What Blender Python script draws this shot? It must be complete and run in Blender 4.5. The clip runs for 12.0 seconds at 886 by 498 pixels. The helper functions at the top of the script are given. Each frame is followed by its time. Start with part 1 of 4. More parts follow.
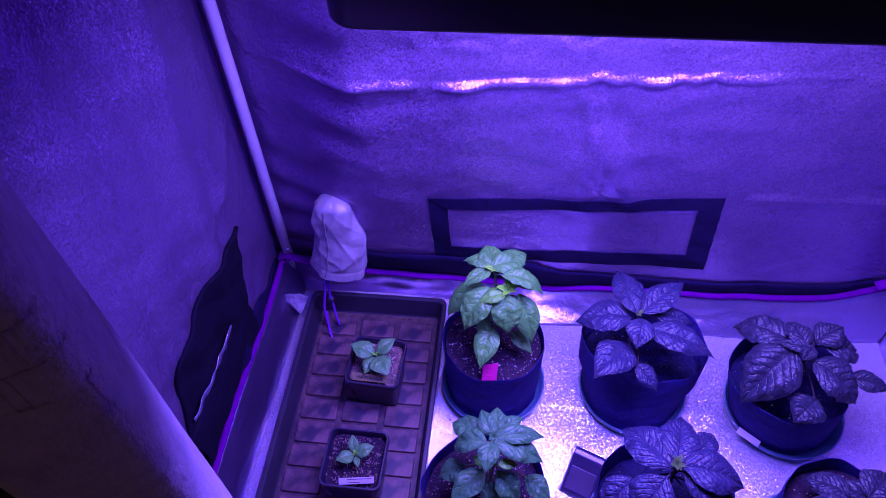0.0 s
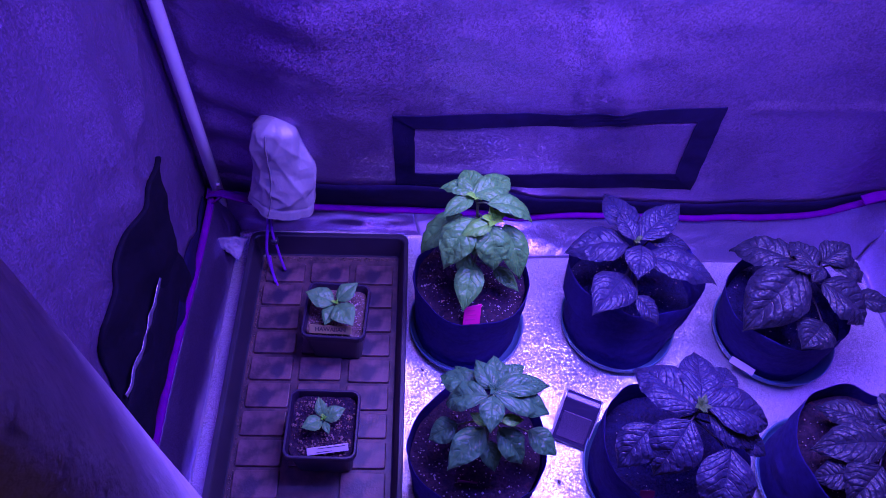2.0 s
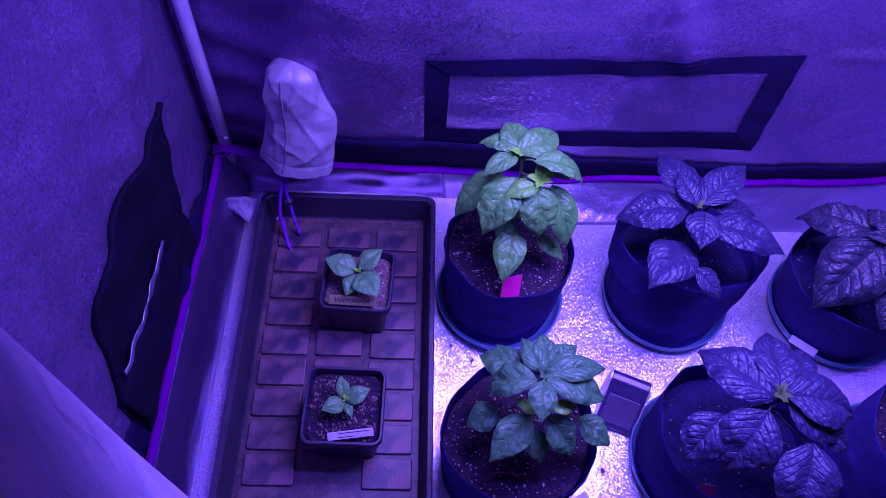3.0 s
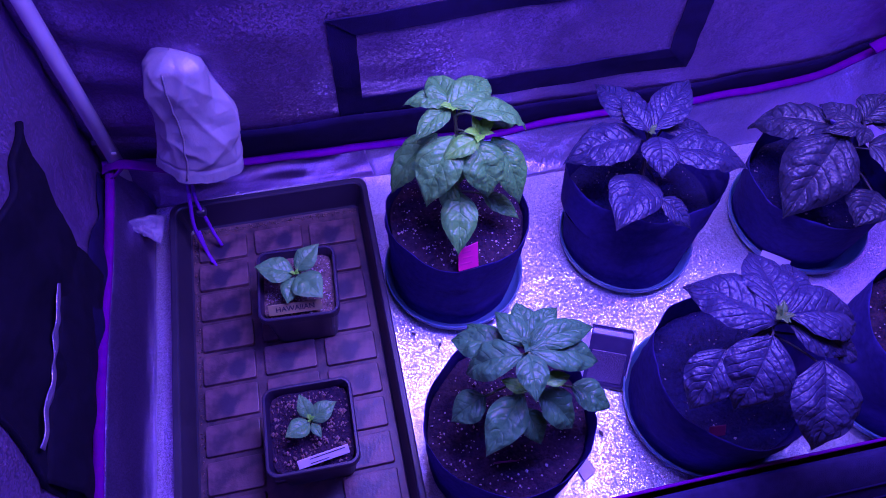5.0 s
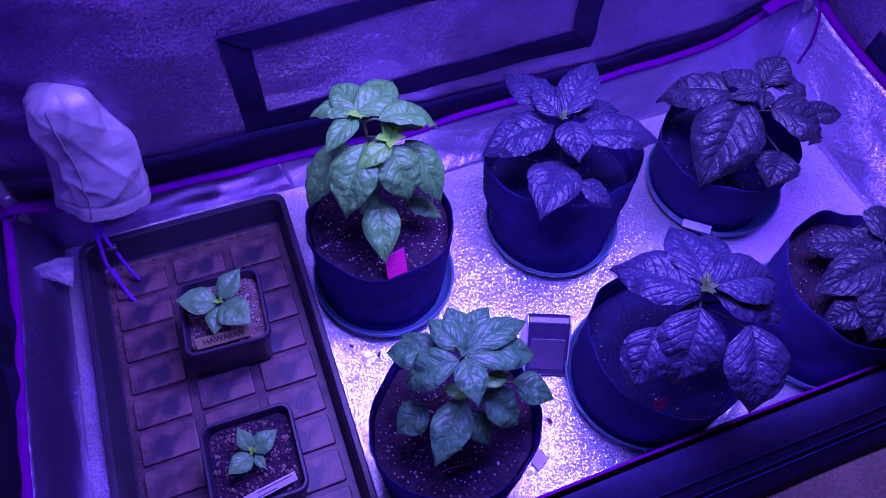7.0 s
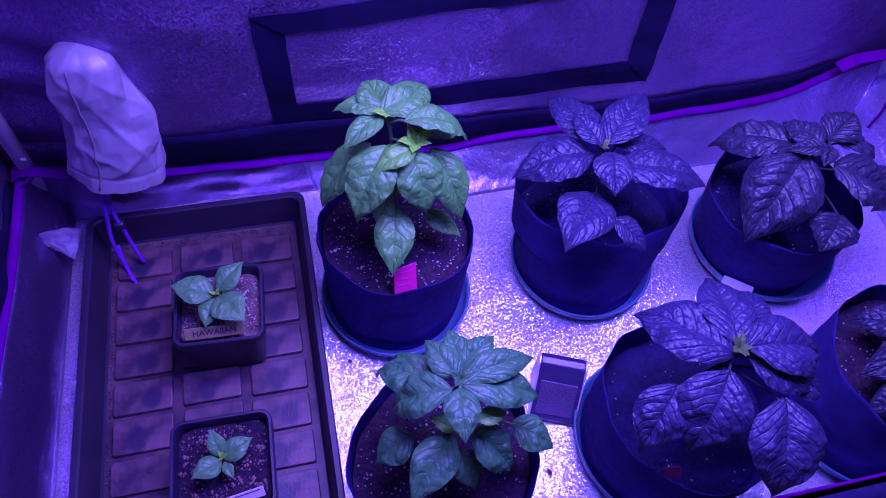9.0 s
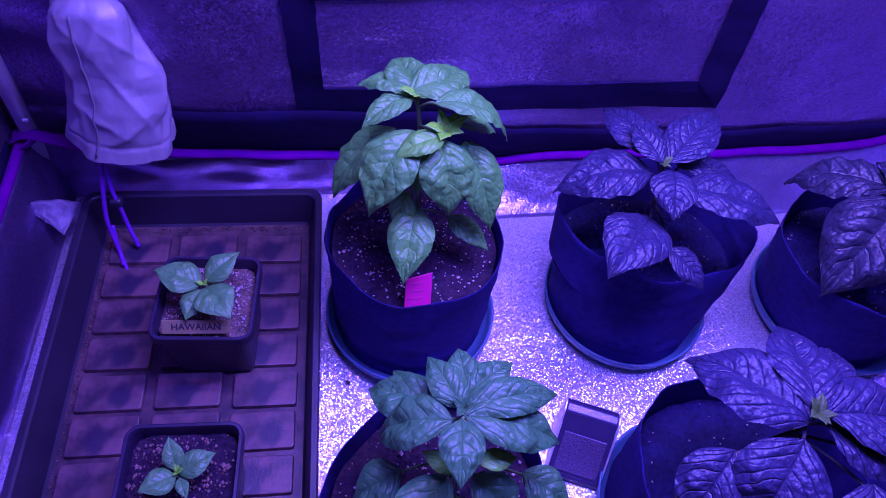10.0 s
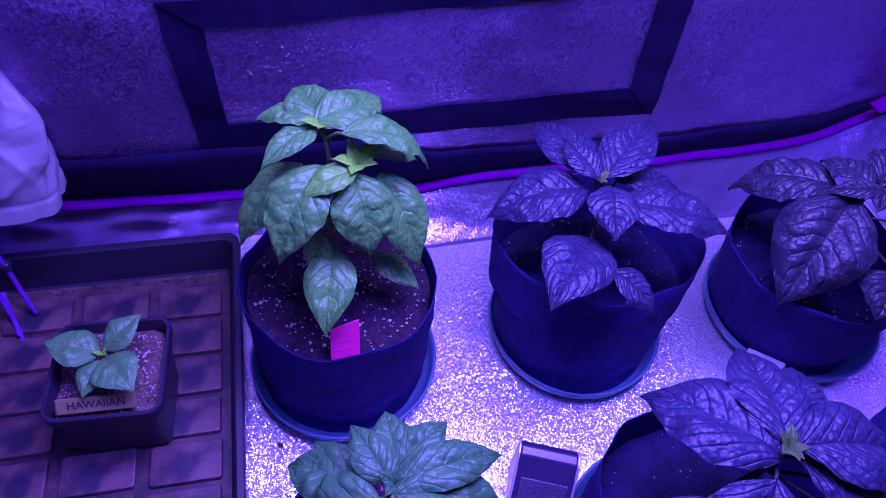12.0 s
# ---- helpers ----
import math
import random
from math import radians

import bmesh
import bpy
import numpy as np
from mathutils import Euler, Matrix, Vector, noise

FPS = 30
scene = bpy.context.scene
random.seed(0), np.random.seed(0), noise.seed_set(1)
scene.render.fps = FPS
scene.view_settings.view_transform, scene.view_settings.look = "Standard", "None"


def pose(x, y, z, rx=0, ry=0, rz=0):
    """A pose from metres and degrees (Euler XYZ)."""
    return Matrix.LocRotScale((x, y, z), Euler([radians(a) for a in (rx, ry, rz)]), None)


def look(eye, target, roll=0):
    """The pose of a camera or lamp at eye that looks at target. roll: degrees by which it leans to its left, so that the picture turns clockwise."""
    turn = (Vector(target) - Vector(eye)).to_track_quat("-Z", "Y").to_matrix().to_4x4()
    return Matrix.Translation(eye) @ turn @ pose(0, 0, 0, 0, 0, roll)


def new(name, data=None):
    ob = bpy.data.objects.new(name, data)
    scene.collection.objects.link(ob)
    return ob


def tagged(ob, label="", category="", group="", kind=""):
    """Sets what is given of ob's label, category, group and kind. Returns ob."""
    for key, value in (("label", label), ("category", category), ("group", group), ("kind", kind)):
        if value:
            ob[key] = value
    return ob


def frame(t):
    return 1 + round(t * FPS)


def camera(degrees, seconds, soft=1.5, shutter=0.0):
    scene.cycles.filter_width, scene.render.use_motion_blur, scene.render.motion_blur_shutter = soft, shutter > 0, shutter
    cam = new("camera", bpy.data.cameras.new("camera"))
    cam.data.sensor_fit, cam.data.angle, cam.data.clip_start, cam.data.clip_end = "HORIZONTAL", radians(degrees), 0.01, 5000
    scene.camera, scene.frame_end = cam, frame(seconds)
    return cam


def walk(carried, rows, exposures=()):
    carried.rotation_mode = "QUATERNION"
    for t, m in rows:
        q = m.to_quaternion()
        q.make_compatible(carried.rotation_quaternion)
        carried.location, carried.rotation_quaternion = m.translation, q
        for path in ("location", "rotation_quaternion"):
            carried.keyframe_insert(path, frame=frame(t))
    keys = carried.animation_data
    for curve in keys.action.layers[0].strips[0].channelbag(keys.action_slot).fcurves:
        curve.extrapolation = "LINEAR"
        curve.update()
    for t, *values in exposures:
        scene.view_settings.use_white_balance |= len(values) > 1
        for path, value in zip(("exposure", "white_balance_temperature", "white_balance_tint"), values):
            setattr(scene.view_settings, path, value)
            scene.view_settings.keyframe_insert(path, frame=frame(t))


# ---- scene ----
cam = camera(65.0, 12.0, soft=0.95)
PATH = [
    (0, (0.401, -0.836, 1.215), (0.213, 0.445, -0.31), -2.9),
    (0.5, (0.384, -0.807, 1.168), (0.22, 0.438, -0.389), -1.7),
    (1, (0.38, -0.793, 1.16), (0.224, 0.408, -0.432), -2.0),
    (1.5, (0.351, -0.784, 1.113), (0.248, 0.4, -0.496), 0.3),
    (2, (0.291, -0.745, 1.076), (0.376, 0.406, -0.557), 4.6),
    (2.5, (0.253, -0.728, 1.039), (0.427, 0.398, -0.605), 7.7),
    (3, (0.249, -0.684, 0.978), (0.332, 0.389, -0.708), 5.5),
    (5, (0.24, -0.632, 0.892), (0.507, 0.37, -0.818), 3.4),
    (5.5, (0.244, -0.626, 0.891), (0.555, 0.363, -0.819), 3.8),
    (6, (0.246, -0.621, 0.888), (0.607, 0.351, -0.822), 4.4),
    (6.5, (0.256, -0.614, 0.894), (0.647, 0.333, -0.823), 4.0),
    (7, (0.262, -0.613, 0.89), (0.688, 0.314, -0.83), 4.9),
    (9, (0.295, -0.607, 0.834), (0.636, 0.432, -0.841), 7.0),
    (9.5, (0.319, -0.599, 0.774), (0.608, 0.499, -0.872), 7.5),
    (10, (0.324, -0.586, 0.725), (0.569, 0.59, -0.875), 8.1),
    (10.5, (0.325, -0.566, 0.709), (0.546, 0.655, -0.859), 6.5),
    (11, (0.328, -0.552, 0.702), (0.59, 0.679, -0.853), 5.7),
    (11.5, (0.345, -0.542, 0.702), (0.653, 0.668, -0.861), 6.2),
    (12, (0.362, -0.538, 0.689), (0.729, 0.661, -0.87), 7.5),
]
walk(cam, [(t, look(eye, target, roll)) for t, eye, target, roll in PATH],
     [(0.0, 0.14, 6500, 14), (0.5, 0.04, 6500, 14), (1.0, -0.04, 6450, 15), (1.6, -0.06, 6400, 15), (3.0, -0.02, 6350, 15), (5.0, 0.03, 6250, 12), (12.0, 0.04, 6200, 9)])

# ---- world, light, exposure ----
world = bpy.data.worlds.new("dark_room")
world.use_nodes = True
world.node_tree.nodes["Background"].inputs[0].default_value = (0.75, 0.45, 0.55, 1)
world.node_tree.nodes["Background"].inputs[1].default_value = 0.045
scene.world = world
scene.view_settings.exposure = 0.0

LAMP_X, LAMP_Y, LAMP_Z = (0.252, 0.868), (-0.385, -0.085), 0.925


def led_strip(name, x, y, sx, sy, colour, watts):
    d = bpy.data.lights.new(name, "AREA")
    d.shape, d.size, d.size_y = "RECTANGLE", sx, sy
    d.color, d.energy, d.spread = colour, watts, radians(165)
    ob = new(name, d)
    ob.matrix_world = pose(x, y, LAMP_Z - 0.012)
    return ob


LED = 10.4
for dy, c, w in ((-0.105, (0.118, 0.092, 1.0), 1.08), (-0.035, (1.0, 0.22, 0.50), 0.15),
                 (0.035, (0.118, 0.092, 1.0), 1.08), (0.105, (0.48, 0.32, 1.0), 0.50)):
    led_strip("led_strip", 0.56, -0.235 + dy, 0.56, 0.006 if c[0] == 1.0 else 0.03, c, LED * w)


# ---- materials ----
def material(name):
    m = bpy.data.materials.new(name)
    m.use_nodes = True
    return m, m.node_tree.nodes, m.node_tree.links, m.node_tree.nodes["Principled BSDF"]


def surface(name, a, b, rough=0.6, metal=0.0, scale=40.0, bump=0.2, bump_scale=200.0, dist=0.001, rough_var=0.1, sheen=0.0, big=4.0, spec=0.5, lo=0.35, hi=0.65, stain=False):
    """Two-scale mottled surface in object space, with a fine bump."""
    m, n, l, p = material(name)
    tc = n.new("ShaderNodeTexCoord")
    fine, coarse, mix, mul = n.new("ShaderNodeTexNoise"), n.new("ShaderNodeTexNoise"), n.new("ShaderNodeMix"), n.new("ShaderNodeMath")
    fine.inputs["Scale"].default_value, fine.inputs["Detail"].default_value = scale, 6
    coarse.inputs["Scale"].default_value, coarse.inputs["Detail"].default_value = big, 4
    mul.operation, mix.data_type = "MULTIPLY", "RGBA"
    l.new(tc.outputs["Object"], fine.inputs["Vector"])
    l.new(tc.outputs["Object"], coarse.inputs["Vector"])
    add = n.new("ShaderNodeMath")
    add.operation = "ADD"
    l.new(fine.outputs["Fac"], add.inputs[0])
    l.new(coarse.outputs["Fac"], add.inputs[1])
    l.new(add.outputs[0], mul.inputs[0])
    mul.inputs[1].default_value = 0.5
    ramp = n.new("ShaderNodeMapRange")
    ramp.inputs["From Min"].default_value, ramp.inputs["From Max"].default_value = lo, hi
    l.new(mul.outputs[0], ramp.inputs["Value"])
    l.new(ramp.outputs[0], mix.inputs["Factor"])
    mix.inputs["A"].default_value, mix.inputs["B"].default_value = (*a, 1), (*b, 1)
    if stain:
        away, shift, spot, wet, info = n.new("ShaderNodeVectorMath"), n.new("ShaderNodeVectorMath"), n.new("ShaderNodeMapRange"), n.new("ShaderNodeMix"), n.new("ShaderNodeObjectInfo")
        shift.operation, away.operation, wet.data_type = "MULTIPLY_ADD", "DISTANCE", "RGBA"
        l.new(fine.outputs["Color"], shift.inputs[0])
        shift.inputs[1].default_value = (0.016, 0.016, 0.0)
        l.new(tc.outputs["Object"], shift.inputs[2])
        l.new(shift.outputs[0], away.inputs[0])
        spin, place = n.new("ShaderNodeMath"), n.new("ShaderNodeCombineXYZ")
        spin.operation = "MULTIPLY_ADD"
        l.new(info.outputs["Random"], spin.inputs[0])
        spin.inputs[1].default_value, spin.inputs[2].default_value = 0.034, -0.012
        l.new(spin.outputs[0], place.inputs[0])
        place.inputs[1].default_value, place.inputs[2].default_value = 0.004, 0.005
        l.new(place.outputs[0], away.inputs[1])
        spot.inputs["From Min"].default_value, spot.inputs["From Max"].default_value = 0.010, 0.0175
        spot.inputs["To Min"].default_value, spot.inputs["To Max"].default_value = 0.95, 0.0
        l.new(away.outputs["Value"], spot.inputs["Value"])
        on = n.new("ShaderNodeMath")
        on.operation = "MULTIPLY"
        l.new(spot.outputs[0], on.inputs[0])
        some = n.new("ShaderNodeMapRange")
        some.inputs["From Min"].default_value, some.inputs["From Max"].default_value = 0.15, 0.45
        l.new(info.outputs["Random"], some.inputs["Value"])
        l.new(some.outputs[0], on.inputs[1])
        l.new(on.outputs[0], wet.inputs["Factor"])
        l.new(mix.outputs["Result"], wet.inputs["A"])
        wet.inputs["B"].default_value = (0.020, 0.013, 0.040, 1)
        mix = wet
    l.new(mix.outputs["Result"], p.inputs["Base Color"])
    rr = n.new("ShaderNodeMapRange")
    rr.inputs["To Min"].default_value, rr.inputs["To Max"].default_value = rough - rough_var, min(1, rough + rough_var)
    l.new(coarse.outputs["Fac"], rr.inputs["Value"])
    l.new(rr.outputs[0], p.inputs["Roughness"])
    p.inputs["Metallic"].default_value = metal
    p.inputs["Sheen Weight"].default_value = sheen
    p.inputs["Specular IOR Level"].default_value = spec
    if bump:
        bt, bn = n.new("ShaderNodeTexNoise"), n.new("ShaderNodeBump")
        bt.inputs["Scale"].default_value, bt.inputs["Detail"].default_value = bump_scale, 5
        bn.inputs["Strength"].default_value, bn.inputs["Distance"].default_value = bump, dist
        l.new(tc.outputs["Object"], bt.inputs["Vector"])
        l.new(bt.outputs["Fac"], bn.inputs["Height"])
        l.new(bn.outputs["Normal"], p.inputs["Normal"])
    return m


def foil(name, a, b, rough, facet, cell, wrinkle, metal=0.9, glint=0.4):
    """Embossed reflective film: fine facets that each lean their own way, their glints also put into the colour, soft
    wrinkles, cloudy wear.
    """
    m, n, l, p = material(name)
    tc = n.new("ShaderNodeTexCoord")
    vor, vor2, wr, cloud = n.new("ShaderNodeTexVoronoi"), n.new("ShaderNodeTexVoronoi"), n.new("ShaderNodeTexNoise"), n.new("ShaderNodeTexNoise")
    vor.inputs["Scale"].default_value, vor2.inputs["Scale"].default_value = cell, cell * 0.37
    wr.inputs["Scale"].default_value, wr.inputs["Detail"].default_value, wr.inputs["Distortion"].default_value = 9, 4, 1.2
    cloud.inputs["Scale"].default_value, cloud.inputs["Detail"].default_value = 6, 6
    for t in (vor, vor2, wr, cloud):
        l.new(tc.outputs["Object"], t.inputs["Vector"])
    b1 = n.new("ShaderNodeBump")
    b1.inputs["Strength"].default_value, b1.inputs["Distance"].default_value = wrinkle, 0.02
    l.new(wr.outputs["Fac"], b1.inputs["Height"])

    def vec(op, x, y):
        k = n.new("ShaderNodeVectorMath")
        k.operation = op
        for i, v in enumerate((x, y)):
            if v is None:
                continue
            if isinstance(v, tuple):
                k.inputs[i].default_value = v
            else:
                l.new(v, k.inputs[i])
        return k.outputs[0]
    lean = vec("SUBTRACT", vec("ADD", vor.outputs["Color"], vec("MULTIPLY", vor2.outputs["Color"], (0.12, 0.12, 0.12))), (0.56, 0.56, 0.56))
    lean = vec("MULTIPLY", lean, (facet, facet, facet))
    nrm = vec("NORMALIZE", vec("ADD", b1.outputs["Normal"], lean), None)
    l.new(nrm, p.inputs["Normal"])
    mix = n.new("ShaderNodeMix")
    mix.data_type = "RGBA"
    mix.inputs["A"].default_value, mix.inputs["B"].default_value = (*a, 1), (*b, 1)
    l.new(cloud.outputs["Fac"], mix.inputs["Factor"])
    # Facet tones scaled at random: glints and dark specks painted into the colour
    one, glint_tone, speck = n.new("ShaderNodeSeparateColor"), n.new("ShaderNodeMapRange"), n.new("ShaderNodeVectorMath")
    l.new(vor.outputs["Color"], one.inputs[0])
    glint_tone.inputs["To Min"].default_value, glint_tone.inputs["To Max"].default_value = 1 - glint, 1 + 0.3 * glint
    l.new(one.outputs[2], glint_tone.inputs["Value"])
    speck.operation = "SCALE"
    l.new(mix.outputs["Result"], speck.inputs[0])
    l.new(glint_tone.outputs[0], speck.inputs["Scale"])
    l.new(speck.outputs[0], p.inputs["Base Color"])
    rr = n.new("ShaderNodeMapRange")
    rr.inputs["To Min"].default_value, rr.inputs["To Max"].default_value = rough - 0.06, rough + 0.06
    l.new(cloud.outputs["Fac"], rr.inputs["Value"])
    l.new(rr.outputs[0], p.inputs["Roughness"])
    p.inputs["Metallic"].default_value = metal
    return m


def leaf_material(name, dark, light, vein, rough, relief, ribs=17.0, rib=0.42, wrinkle=0.6):
    m, n, l, p = material(name)
    uv, sep = n.new("ShaderNodeUVMap"), n.new("ShaderNodeSeparateXYZ")
    l.new(uv.outputs[0], sep.inputs[0])

    def math2(op, a, b=None):
        k = n.new("ShaderNodeMath")
        k.operation = op
        for i, v in enumerate((a, b)):
            if v is None:
                continue
            if isinstance(v, (int, float)):
                k.inputs[i].default_value = v
            else:
                l.new(v, k.inputs[i])
        return k.outputs[0]
    across = math2("ABSOLUTE", sep.outputs[0])
    side = math2("SUBTRACT", sep.outputs[1], math2("ADD", math2("MULTIPLY", across, 0.16), math2("MULTIPLY", math2("MULTIPLY", across, across), 0.16)))
    tc, noise_a, noise_b = n.new("ShaderNodeTexCoord"), n.new("ShaderNodeTexNoise"), n.new("ShaderNodeTexNoise")
    wave = math2("ABSOLUTE", math2("SINE", math2("MULTIPLY", side, ribs)))
    groove = math2("POWER", math2("SUBTRACT", 1.0, wave), 4.0)
    mid = math2("POWER", math2("SUBTRACT", 1.0, across), 26.0)
    veins = math2("MAXIMUM", math2("MULTIPLY", groove, 0.7), mid)
    noise_a.inputs["Scale"].default_value, noise_b.inputs["Scale"].default_value = 42, 210
    for k in (noise_a, noise_b):
        k.inputs["Detail"].default_value = 5
        l.new(tc.outputs["Object"], k.inputs["Vector"])
    mix1, mix2 = n.new("ShaderNodeMix"), n.new("ShaderNodeMix")
    mix1.data_type = mix2.data_type = "RGBA"
    mix1.inputs["A"].default_value, mix1.inputs["B"].default_value = (*dark, 1), (*light, 1)
    l.new(noise_a.outputs["Fac"], mix1.inputs["Factor"])
    l.new(mix1.outputs["Result"], mix2.inputs["A"])
    mix2.inputs["B"].default_value = (*vein, 1)
    l.new(math2("MULTIPLY", veins, 0.16), mix2.inputs["Factor"])
    l.new(mix2.outputs["Result"], p.inputs["Base Color"])
    quilt, stretch = n.new("ShaderNodeTexVoronoi"), n.new("ShaderNodeTexNoise")
    quilt.inputs["Scale"].default_value, stretch.inputs["Scale"].default_value = 190, 80
    l.new(tc.outputs["Object"], quilt.inputs["Vector"])
    l.new(tc.outputs["Object"], stretch.inputs["Vector"])
    height = math2("ADD", math2("MULTIPLY", veins, -rib), math2("MULTIPLY", noise_b.outputs["Fac"], wrinkle))
    height = math2("ADD", height, math2("MULTIPLY", quilt.outputs["Distance"], -0.8 * wrinkle))
    height = math2("ADD", height, math2("MULTIPLY", stretch.outputs["Fac"], 0.4))
    bn = n.new("ShaderNodeBump")
    bn.inputs["Strength"].default_value, bn.inputs["Distance"].default_value = relief, 0.002
    l.new(height, bn.inputs["Height"])
    l.new(bn.outputs["Normal"], p.inputs["Normal"])
    p.inputs["Roughness"].default_value = rough
    p.inputs["Specular IOR Level"].default_value = 0.42
    return m


# Silver film both: lamp glare in the floor's pale colour, dimness in the walls'
WALL = foil("dim_wall_film", (0.22, 0.130, 0.345), (0.35, 0.215, 0.49), 0.33, 0.38, 560, 0.30, 0.74, 0.32)
FLOOR = foil("lit_floor_film", (0.86, 0.80, 0.92), (0.96, 0.93, 0.97), 0.20, 0.46, 950, 0.10, 0.67, 0.55)
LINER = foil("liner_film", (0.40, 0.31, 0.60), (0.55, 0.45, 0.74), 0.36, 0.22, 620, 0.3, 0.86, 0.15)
# Same liner film; shade on its steep left parts put into the colour
SHADED_LINER = foil("shaded_liner_film", (0.20, 0.125, 0.34), (0.31, 0.20, 0.47), 0.30, 0.14, 620, 0.3, 0.9, 0.2)
BAG = surface("silver_nylon", (0.26, 0.24, 0.30), (0.35, 0.325, 0.395), 0.56, 0.35, 30, 0.25, 60, 0.006)
BLACK = surface("black_webbing", (0.006, 0.003, 0.026), (0.012, 0.006, 0.048), 0.9, 0, 60, 0.5, 700, 0.001, spec=0.12)
OUTER = surface("outer_canvas", (0.016, 0.008, 0.007), (0.032, 0.016, 0.014), 0.9, 0, 90, 0.5, 600, 0.001)
PIPING = surface("purple_binding", (0.095, 0.0012, 0.15), (0.145, 0.002, 0.21), 0.85, 0, 60, 0.4, 900, 0.0006, spec=0.05)
CORD = surface("purple_cord", (0.10, 0.012, 0.26), (0.16, 0.022, 0.38), 0.6, 0, 60, 0.4, 900, 0.0006, spec=0.15)
POLE = surface("white_painted_steel", (0.50, 0.46, 0.56), (0.60, 0.56, 0.66), 0.38, 0.1, 20, 0.05, 300, 0.0004)
HOUSING = surface("black_housing", (0.010, 0.008, 0.022), (0.018, 0.014, 0.036), 0.42, 0.3, 20, 0.1, 300, 0.0005)
TRAY = surface("dusty_tray_plastic", (0.026, 0.014, 0.028), (0.095, 0.050, 0.060), 0.46, 0, 70, 0.4, 260, 0.001, big=17, lo=0.40, hi=0.62)
CELL = surface("stained_cell_plastic", (0.038, 0.021, 0.038), (0.135, 0.072, 0.085), 0.44, 0, 70, 0.4, 260, 0.001, big=25, lo=0.40, hi=0.62, stain=True)
VENT = surface("vent_mesh", (0.003, 0.002, 0.009), (0.007, 0.0045, 0.020), 0.8, 0, 90, 0.6, 1400, 0.001, spec=0.12)
LINING = surface("door_lining", (0.40, 0.31, 0.46), (0.60, 0.48, 0.64), 0.55, 0.15, 90, 0.8, 260, 0.002, big=14)
DEVICE = surface("blue_black_plastic", (0.030, 0.022, 0.070), (0.050, 0.038, 0.110), 0.28, 0.2, 20, 0.1, 300, 0.0005)
TRAY_SIDE = surface("tray_plastic", (0.010, 0.007, 0.020), (0.024, 0.017, 0.042), 0.45, 0, 14, 0.15, 200, 0.0006, big=9)
POT = surface("black_pot_plastic", (0.012, 0.008, 0.026), (0.026, 0.018, 0.05), 0.4, 0, 18, 0.15, 200, 0.0006)
FELT = surface("black_felt", (0.018, 0.013, 0.105), (0.038, 0.026, 0.185), 0.95, 0, 120, 0.8, 900, 0.0012, 0.03, big=12, spec=0.1)
SAUCER = surface("teal_plastic", (0.045, 0.105, 0.20), (0.08, 0.15, 0.265), 0.35, 0, 12, 0.1, 200, 0.0006)
SOIL = surface("potting_soil", (0.008, 0.004, 0.020), (0.044, 0.022, 0.044), 0.95, 0, 190, 1.0, 220, 0.006, 0.02, big=40, spec=0.2)
# Same potting soil with the shade under the leaves put into its colour
SHADED_SOIL = surface("shaded_potting_soil", (0.006, 0.005, 0.036), (0.019, 0.014, 0.085), 0.8, 0, 190, 1.0, 220, 0.006, 0.02, big=40, spec=0.2)
GRIT = surface("gritty_soil", (0.045, 0.028, 0.026), (0.22, 0.14, 0.13), 0.95, 0, 330, 1.0, 380, 0.005, 0.02, big=90)
PERLITE = surface("perlite", (0.28, 0.20, 0.22), (0.52, 0.42, 0.44), 0.9, 0, 100, 0.4, 500, 0.001)
GREEN = leaf_material("green_leaf", (0.044, 0.185, 0.038), (0.098, 0.33, 0.066), (0.06, 0.25, 0.035), 0.44, 0.9)
SEEDLING = leaf_material("seedling_leaf", (0.052, 0.185, 0.058), (0.088, 0.275, 0.080), (0.13, 0.38, 0.08), 0.45, 0.6)
GREEN_DARK = leaf_material("deep_green_leaf", (0.030, 0.122, 0.044), (0.054, 0.198, 0.066), (0.04, 0.15, 0.03), 0.45, 0.8)
YOUNG = leaf_material("young_leaf", (0.12, 0.40, 0.03), (0.18, 0.52, 0.045), (0.11, 0.36, 0.03), 0.45, 0.35)
YOUNG_PALE = leaf_material("pale_young_leaf", (0.085, 0.30, 0.040), (0.135, 0.42, 0.060), (0.11, 0.36, 0.03), 0.42, 0.5)
PURPLE = leaf_material("purple_leaf", (0.018, 0.016, 0.056), (0.034, 0.030, 0.088), (0.010, 0.008, 0.028), 0.43, 1.25, 26.0, 0.45, 0.55)
DARK_PURPLE = leaf_material("dark_purple_leaf", (0.018, 0.018, 0.038), (0.033, 0.031, 0.064), (0.006, 0.005, 0.014), 0.42, 1.25, 24.0, 0.5, 0.50)
OLIVE = leaf_material("olive_young_leaf", (0.040, 0.085, 0.020), (0.065, 0.13, 0.03), (0.03, 0.07, 0.02), 0.5, 0.35)
STEM_GREEN = surface("green_stem", (0.08, 0.16, 0.05), (0.12, 0.20, 0.08), 0.5, 0, 40)
STEM_DARK = surface("dark_stem", (0.02, 0.016, 0.03), (0.04, 0.032, 0.05), 0.5, 0, 40)
PINK = surface("pink_tag", (0.56, 0.006, 0.20), (0.64, 0.010, 0.25), 0.6, 0, 60, 0.1)
RED = surface("red_tag", (0.13, 0.005, 0.07), (0.18, 0.008, 0.09), 0.6, 0, 60, 0.1)
CREAM = surface("wooden_tag", (0.17, 0.145, 0.07), (0.25, 0.21, 0.10), 0.7, 0, 90, 0.2)
LILAC = surface("white_tag", (0.45, 0.40, 0.52), (0.56, 0.50, 0.62), 0.6, 0, 60, 0.1)
